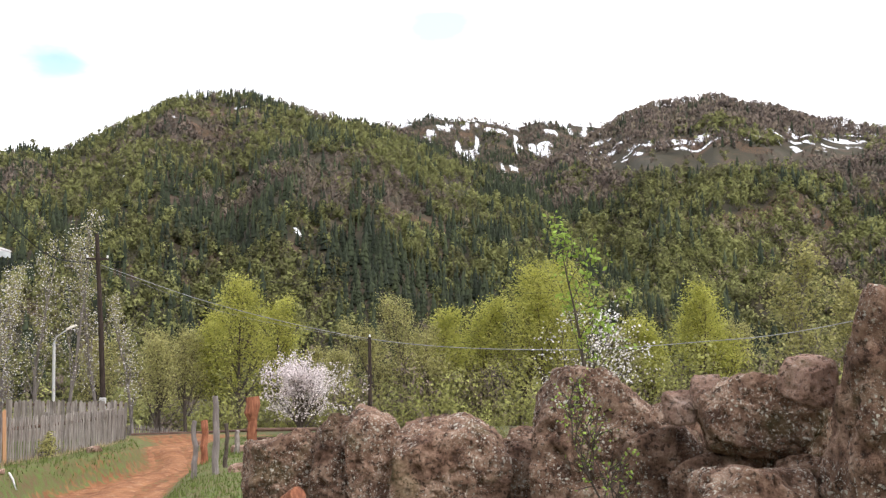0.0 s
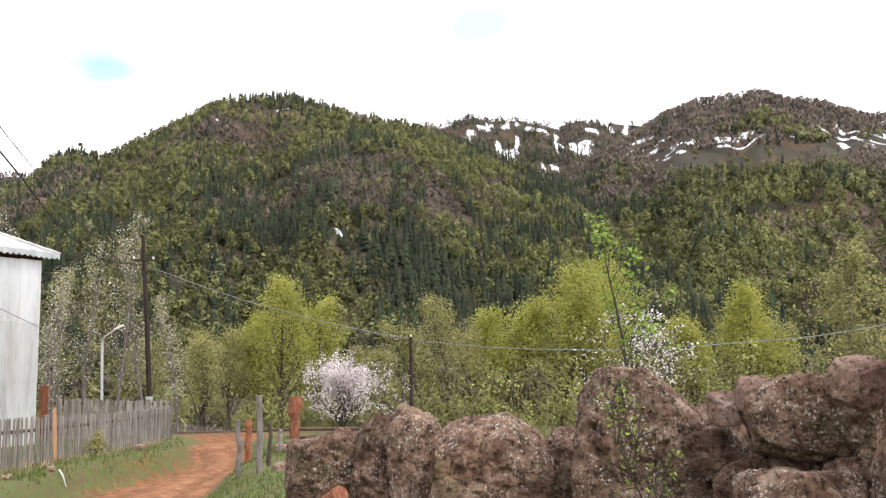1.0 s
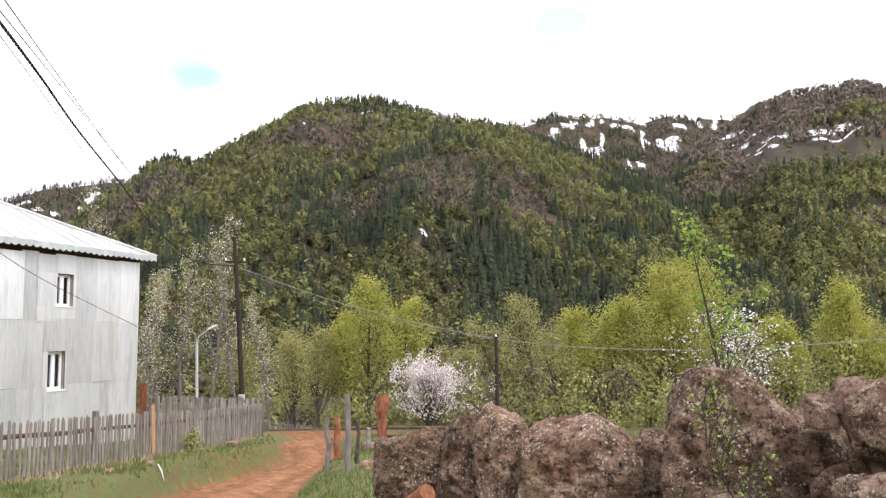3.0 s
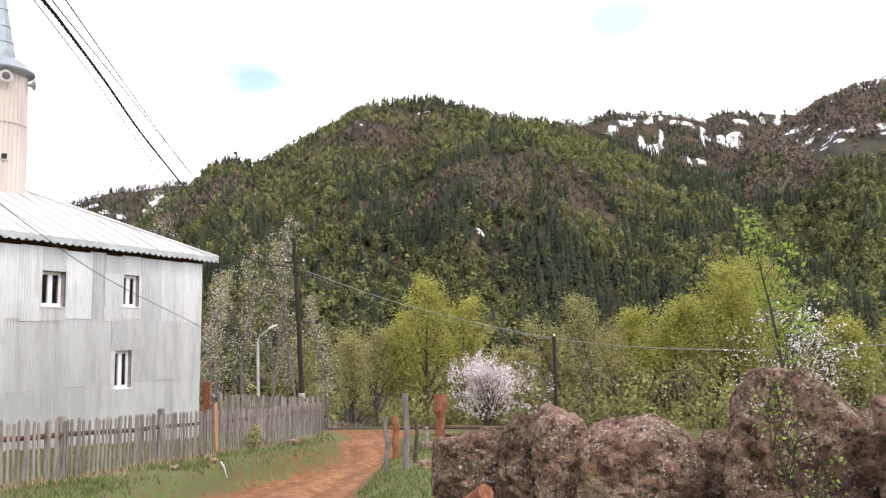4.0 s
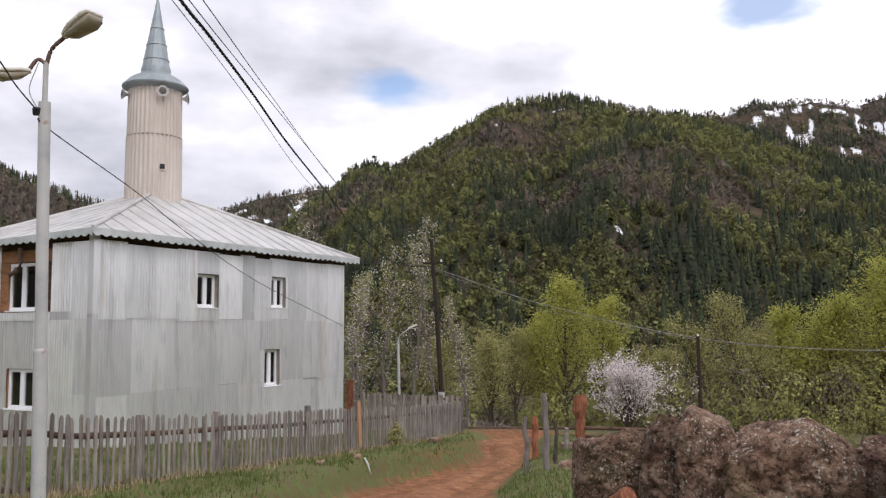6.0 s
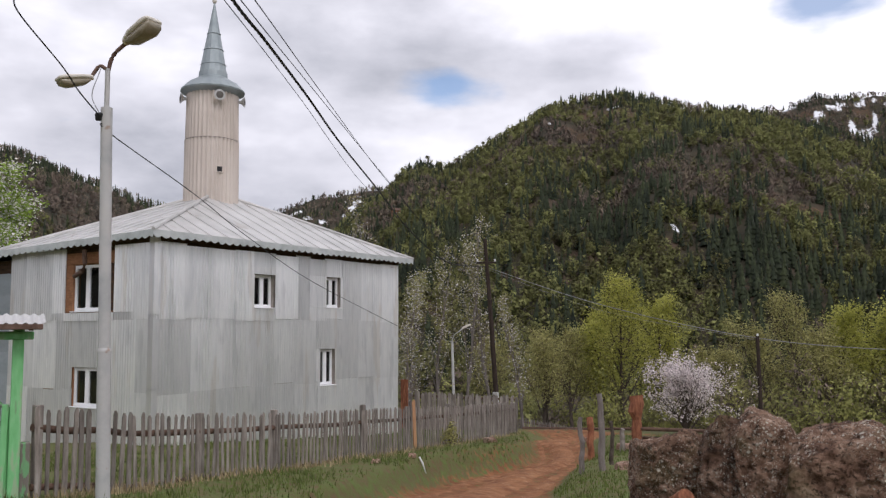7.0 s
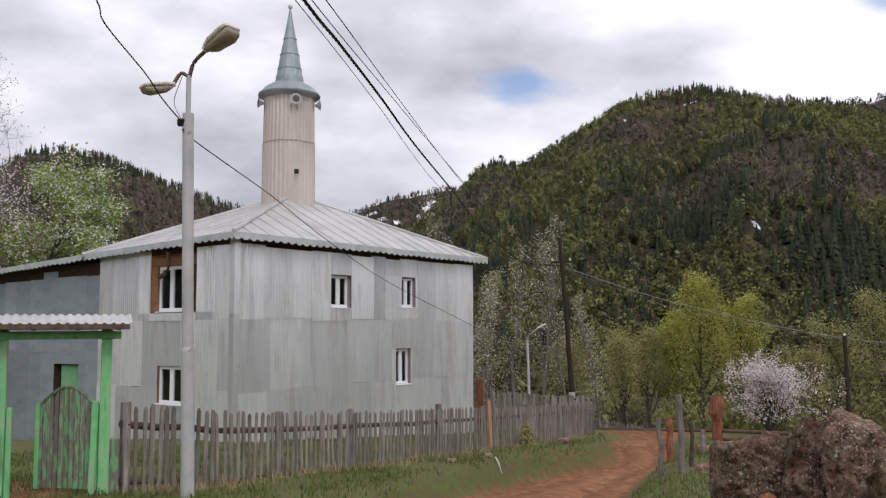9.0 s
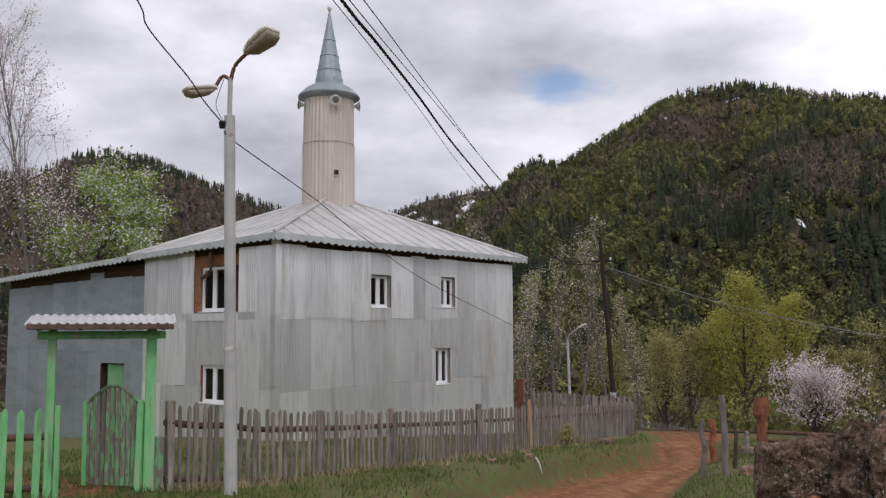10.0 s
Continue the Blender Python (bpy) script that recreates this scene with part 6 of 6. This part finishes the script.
def build_lines():
    g = ground_at(-14.4, 37.9)
    root = thing("utility_pole", (-14.4, 37.9, g), "dark wooden utility pole leaning slightly behind the fence", "utility pole")
    tube("pole", [(-14.38, 37.92, g - 0.3), (-14.62, 37.8, 1.5), (-14.86, 37.66, 5.6)], [0.12, 0.105, 0.08], DARKPOLE, root, sides=10)
    box("meter_box", pose(-14.44, 37.75, -1.62, 0, 2, -10), 0.26, 0.16, 0.46, POLE_GREY, root, "grey metal meter box", 0.015)
    box("crossarm", pose(-14.80, 37.66, 4.5, 0, 0, 20), 0.9, 0.08, 0.09, DARKPOLE, root, "", 0.01)
    for k in (-0.4, 0.4):
        lathe("insulator", [(0.03, 0), (0.05, 0.03), (0.035, 0.07), (0.05, 0.10), (0.02, 0.13)], (-14.80 + k * 0.94, 37.66 + k * 0.34, 4.54), PVC, root, segs=10)
    g = ground_at(-2.63, 32.1)
    root = thing("utility_pole", (-2.63, 32.1, g), "thin dark wooden pole carrying a wire behind the boulders", "utility pole")
    tube("pole", [(-2.63, 32.1, g - 0.3), (-2.66, 32.1, 1.15)], [0.075, 0.06], DARKPOLE, root, sides=9)
    lathe("insulator", [(0.02, 0), (0.045, 0.04), (0.02, 0.1)], (-2.66, 32.1, 1.14), PVC, root, segs=9)
    g = ground_at(-15.2, 34.8)
    root = thing("street_lamp", (-15.2, 34.8, g), "slim pale metal lamp post among blossoming trees", "street lamp")
    tube("pole", [(-15.20, 34.8, g - 0.2), (-15.28, 34.8, 0.95)], [0.07, 0.055], POLE_GREY, root, sides=9)
    tube("arm", [(-15.28, 34.8, 0.95), (-15.2, 34.8, 1.2), (-14.85, 35.0, 1.5)], 0.03, POLE_GREY, root, sides=7)
    box("lamp_head", pose(-14.72, 35.05, 1.58, 0, -25, 20), 0.42, 0.16, 0.09, LAMPSHELL, root, "", 0.02)
    # overhead lines from the pole to the village side
    cable("overhead_cable", [(-14.80, 37.7, 4.31), (-14.56, 32.93, 4.17), (-13.26, 26.91, 4.71), (-11.49, 21.07, 5.31), (-9.79, 16.29, 5.49), (-8.21, 12.56, 5.43), (-6.74, 9.32, 5.20), (-5.89, 7.45, 5.04), (-3.4, 2.0, 4.75), (-1.6, -2.0, 4.9)], 0.021, BLACK, "thick black twisted overhead cable", 1)
    cable("overhead_wire", [(-14.9, 37.7, 4.7), (-14.2, 31.0, 5.0), (-11.65, 22.12, 5.65), (-8.56, 13.4, 5.73), (-5.89, 7.71, 5.03), (-3.0, 1.5, 4.4)], 0.007, BLACK, "thin overhead wire against the sky")
    cable("overhead_wire", [(-14.7, 37.7, 4.75), (-14.2, 31.0, 5.05), (-11.70, 22.09, 5.68), (-8.46, 13.46, 5.71), (-5.78, 7.79, 5.06), (-2.9, 1.5, 4.4)], 0.007, BLACK, "thin overhead wire against the sky")
    cable("overhead_wire", [(-15.0, 37.7, 4.4), (-14.6, 31.0, 4.8), (-12.22, 21.81, 5.48), (-8.83, 13.22, 5.67), (-6.09, 7.55, 5.11), (-3.3, 1.5, 4.6)], 0.006, BLACK, "thin overhead wire against the sky")
    # line over the boulders
    cable("overhead_wire", [(-14.7, 37.8, 4.25), (-9.0, 35.2, 2.45), (-2.63, 32.1, 1.08), (2.8, 29.5, 0.72), (7.5, 27.2, 0.95), (12, 25, 1.66), (22, 20.2, 4.6)], 0.012, WIRE, "pale wire sagging over the boulder wall")
    cable("overhead_wire", [(-14.7, 37.8, 4.15), (-9.0, 35.6, 2.2), (-2.63, 32.15, 1.0)], 0.005, WIRE, "thin wire between two poles")
    cable("overhead_wire", [(-14.8, 37.7, 4.5), (-2.45, 45.6, 3.30), (10.4, 53.7, 3.9), (36, 70, 7.0)], 0.007, BLACK, "thin wire crossing the valley")
    # service wire from the lamp to the building, and on over the road
    cable("service_wire", [(-8.30, 8.10, 4.02), (-8.37, 8.32, 3.91), (-9.66, 11.47, 3.66), (-11.41, 15.19, 3.42), (-13.22, 20.62, 2.75), (-14.34, 28.05, 1.53)], 0.008, BLACK, "black service wire from the lamp to the building")
    cable("service_wire", [(-8.30, 8.10, 4.05), (-8.2, 7.63, 4.27), (-8.12, 7.28, 4.49), (-7.96, 6.54, 4.85), (-7.8, 6.25, 5.05), (-7.3, 5.0, 5.6), (-6.2, 2.6, 6.4)], 0.009, BLACK, "black service wire leading up from the lamp")


build_lines()


# ---- posts and litter by the road ----
def rough_post(name, x, y, top, r, mat, label, seed, fat=0.0):
    rng = random.Random(seed)
    g = ground_at(x, y) - 0.2
    pts, rad = [], []
    n = 9
    for i in range(n):
        t = i / (n - 1)
        pts.append((x + rng.gauss(0, 0.012) + 0.03 * rng.uniform(-1, 1) * t, y + rng.gauss(0, 0.012), g + (top - g) * t))
        rad.append(r * (1.1 - 0.18 * t) * rng.uniform(0.9, 1.1) + (fat if t > 0.72 else 0))
    ob = tube(name, pts, rad, mat, sides=9, smooth=False)
    return tagged(ob, label, "post", "posts by the road")


def build_posts():
    rough_post("wooden_post", -4.90, 17.6, -0.36, 0.055, PALEBARK, "thin pale debarked wooden post by the road", 1)
    rough_post("wooden_post", -4.40, 17.3, 0.14, 0.065, PALEBARK, "rough grey wooden post by the road", 2)
    rough_post("wooden_post", -5.88, 22.0, -0.80, 0.085, REDLOG, "reddish wooden post by the road", 3)
    rough_post("wooden_post", -5.52, 23.9, -1.26, 0.07, GREYWOOD, "short grey wooden post by the road", 4)
    rough_post("wooden_post", -4.6, 18.9, -0.55, 0.045, BARK, "rough grey wooden post by the road", 6)
    rough_post("wooden_post", -5.13, 23.95, -0.38, 0.13, REDLOG, "thick red-brown log post with a knobbly head", 5, 0.06)
    for pts, r in (([(-5.3, 24.0, -1.25), (-3.4, 23.6, -1.2), (-1.6, 23.4, -1.28)], 0.05), ([(-5.2, 24.1, -1.5), (-3.3, 23.8, -1.45), (-1.5, 23.5, -1.5)], 0.045)):
        tagged(tube("log", pts, [r, r * 0.95, r * 0.85], LOGWOOD, sides=9), "weathered brown log lying as a rail beside the posts", "log")
    pts = [(x, y, ground_at(x, y) + 0.10) for x, y in ((-13.6, 38.9), (-11.4, 39.5), (-8.6, 39.7))]
    tagged(tube("log", pts, [0.07, 0.065, 0.055], LOGWOOD, sides=9), "long weathered log lying along the bend of the road", "log")
    # cut orange log end in front of the boulders
    tagged(tube("log", [(-1.86, 10.25, -0.62), (-1.62, 10.0, -0.42)], [0.11, 0.10], REDLOG, sides=10), "short orange-brown cut log at the foot of the boulders", "log")
    # scrap by the fence
    x, y = -8.55, 17.64
    tagged(tube("plastic_scrap", [(x, y, ground_at(x, y) + 0.05), (x + 0.08, y, ground_at(x + 0.08, y) + 0.05), (x + 0.17, y - 0.02, ground_at(x + 0.17, y - 0.02) + 0.02)], [0.018, 0.024, 0.012], WHITE, sides=6), "white scrap lying on the grass bank", "litter")
    # rusty shed corner behind the building
    z = ground_at(-14.9, 29.4)
    shed = thing("rusty_panel", (-14.9, 29.4, z), "rusty orange sheet panel behind the building", "panel")
    box("panel", pose(-14.95, 29.6, (z - 0.3) / 2 + 0.0, 0, 0, 10), 0.28, 0.05, -0.5 - z, REDLOG, shed, "", 0.01)
    # loose stones
    rng = random.Random(12)
    spots = [(-4.05, 17.6, 0.20), (-3.6, 18.6, 0.26), (-5.6, 24.6, 0.25), (-9.2, 33.6, 0.22), (-8.3, 15.2, 0.10), (-8.6, 17.4, 0.09), (-9.2, 23.6, 0.2), (-6.0, 27.6, 0.14), (-4.0, 28.4, 0.2), (-2.6, 29.5, 0.22), (-3.2, 17.4, 0.12)]
    for i, (x, y, s) in enumerate(spots):
        o = boulder("stone", (x, y, ground_at(x, y) + s * 0.25), (s, s * 0.8, s * 0.6), 30 + i, PINKROCK, "loose reddish stone lying by the dirt road", rng.uniform(0, 90), 20.0, 3)
        o["group"] = "loose stones by the road"


build_posts()


# ---- undergrowth, grass ----
def build_growth():
    rng = np.random.RandomState(21)
    n = 1300
    az = rng.uniform(-31, 46, n)
    r = 40 + 100 * rng.rand(n) ** 1.5
    az, r = np.concatenate([az, rng.uniform(-27, 7, 160)]), np.concatenate([r, rng.uniform(22, 40, 160)])
    x, y = -np.sin(np.radians(az)) * r, np.cos(np.radians(az)) * r
    keep = (road_distance(x, y) > 3.2) & (np.hypot((x + 8.0) * 0.6, y - 36) > 5.5) & ~((x < -13.5) & (y < 46)) & ~((az > 15) & (az < 25) & (r < 54))
    x, y = x[keep], y[keep]
    h = rng.uniform(1.8, 4.5, len(x)) * (0.35 + 0.65 * smooth(36, 42, np.hypot(x, y))) + 3.0 * smooth(70, 140, np.hypot(x, y))
    tint = rng.rand(len(x))
    pick = rng.rand(len(x))
    for name, mat, m, shape, label in (("green_thicket", OLIVELEAF, pick < 0.66, clump_crown(280, 0.022, low=0.0, corners=3, slim=1.7), "thicket of young green shrubs below the trees"),
                                       ("bare_thicket", BARETREE, pick >= 0.66, clump_crown(240, 0.023, low=0.0, up=1.8, corners=3, slim=1.6), "thicket of brown leafless shrubs below the trees")):
        scatter_crowns(name, mat, x[m], y[m], land(x[m], y[m]) - 0.4, h[m], tint[m], shape, label)
    n = 1200
    az = rng.uniform(-33, 60, n)
    r = rng.uniform(130, 460, n)
    x, y = -np.sin(np.radians(az)) * r, np.cos(np.radians(az)) * r
    h = rng.uniform(8, 14, n)
    tint = rng.rand(n)
    g = fbm(x / 80, y / 80, 3) + rng.normal(0, 0.1, n)
    for name, mat, m, shape, label in (("valley_wood", BROADLEAF, g > 0.45, clump_crown(170, 0.042, corners=3, slim=1.2), "green broadleaf wood in the valley"), ("valley_bare_wood", BARETREE, g <= 0.45, clump_crown(170, 0.04, up=1.5, corners=3, slim=1.2), "brown leafless wood in the valley")):
        scatter_crowns(name, mat, x[m], y[m], land(x[m], y[m]) - 0.6, h[m], tint[m], shape, label)


def grass_mesh(name, mat, x, y, h, label, rng, lift=0.0):
    z = land(x, y) + lift
    a = rng.rand(len(x)) * 6.283
    w = 0.008 + 0.008 * rng.rand(len(x))
    lx, ly = rng.normal(0, 0.35, len(x)) * h, rng.normal(0, 0.35, len(x)) * h
    v = np.stack([np.stack([x - w * np.cos(a), y - w * np.sin(a), z - 0.02], -1), np.stack([x + w * np.cos(a), y + w * np.sin(a), z - 0.02], -1), np.stack([x + lx, y + ly, z + h], -1)], 1).reshape(-1, 3)
    f = np.arange(len(v)).reshape(-1, 3)
    me = bpy.data.meshes.new(name)
    me.from_pydata(v.tolist(), [], f.tolist())
    me.update()
    return tagged(link(name, me, mat), label, "grass", kind="stuff")


def build_grass():
    rng = np.random.RandomState(5)
    n = 90000
    x, y = rng.uniform(-16, 1.0, n), 6.5 + 27 * rng.rand(n) ** 1.5
    rd = road_distance(x, y)
    keep = (rd > 1.25 - 0.40 * smooth(18, 24, y) + 0.6 * fbm(x * 0.8, y * 0.8, 3)) & (fbm(x * 0.7 + 8, y * 0.7, 4) + rng.normal(0, 0.08, n) > 0.42)
    keep &= np.hypot((x + 8.6) * 0.5, y - 36.6) > 2.6
    x, y = x[keep], y[keep]
    h = rng.uniform(0.03, 0.10, len(x)) * (0.6 + 0.9 * fbm(x * 1.3, y * 1.3, 3)) + 0.10 * (rng.rand(len(x)) < 0.04)
    grass_mesh("grass", GRASS, x, y, h, "short green spring grass on the road banks", rng)
    # longer dry stalks under the fence and at the boulders' feet
    t = rng.rand(2600)
    fx = np.interp(t, np.linspace(0, 1, len(FENCE)), [p[0] for p in FENCE]) + rng.normal(0.12, 0.16, len(t))
    fy = np.interp(t, np.linspace(0, 1, len(FENCE)), [p[1] for p in FENCE]) + rng.normal(0, 0.1, len(t))
    bx, by = rng.uniform(-2.4, 3.2, 1500), rng.normal(0, 0.3, 1500)
    by = by + np.interp(bx, [-2.4, 0, 2, 3.2], [10.7, 9.9, 8.9, 7.0])
    grass_mesh("dry_grass", DRYGRASS, np.concatenate([fx, bx]), np.concatenate([fy, by]), rng.uniform(0.04, 0.20, 4100) * (0.3 + 0.9 * rng.rand(4100)), "dry straw-coloured stalks along fence and boulders", rng)


build_growth()
build_grass()
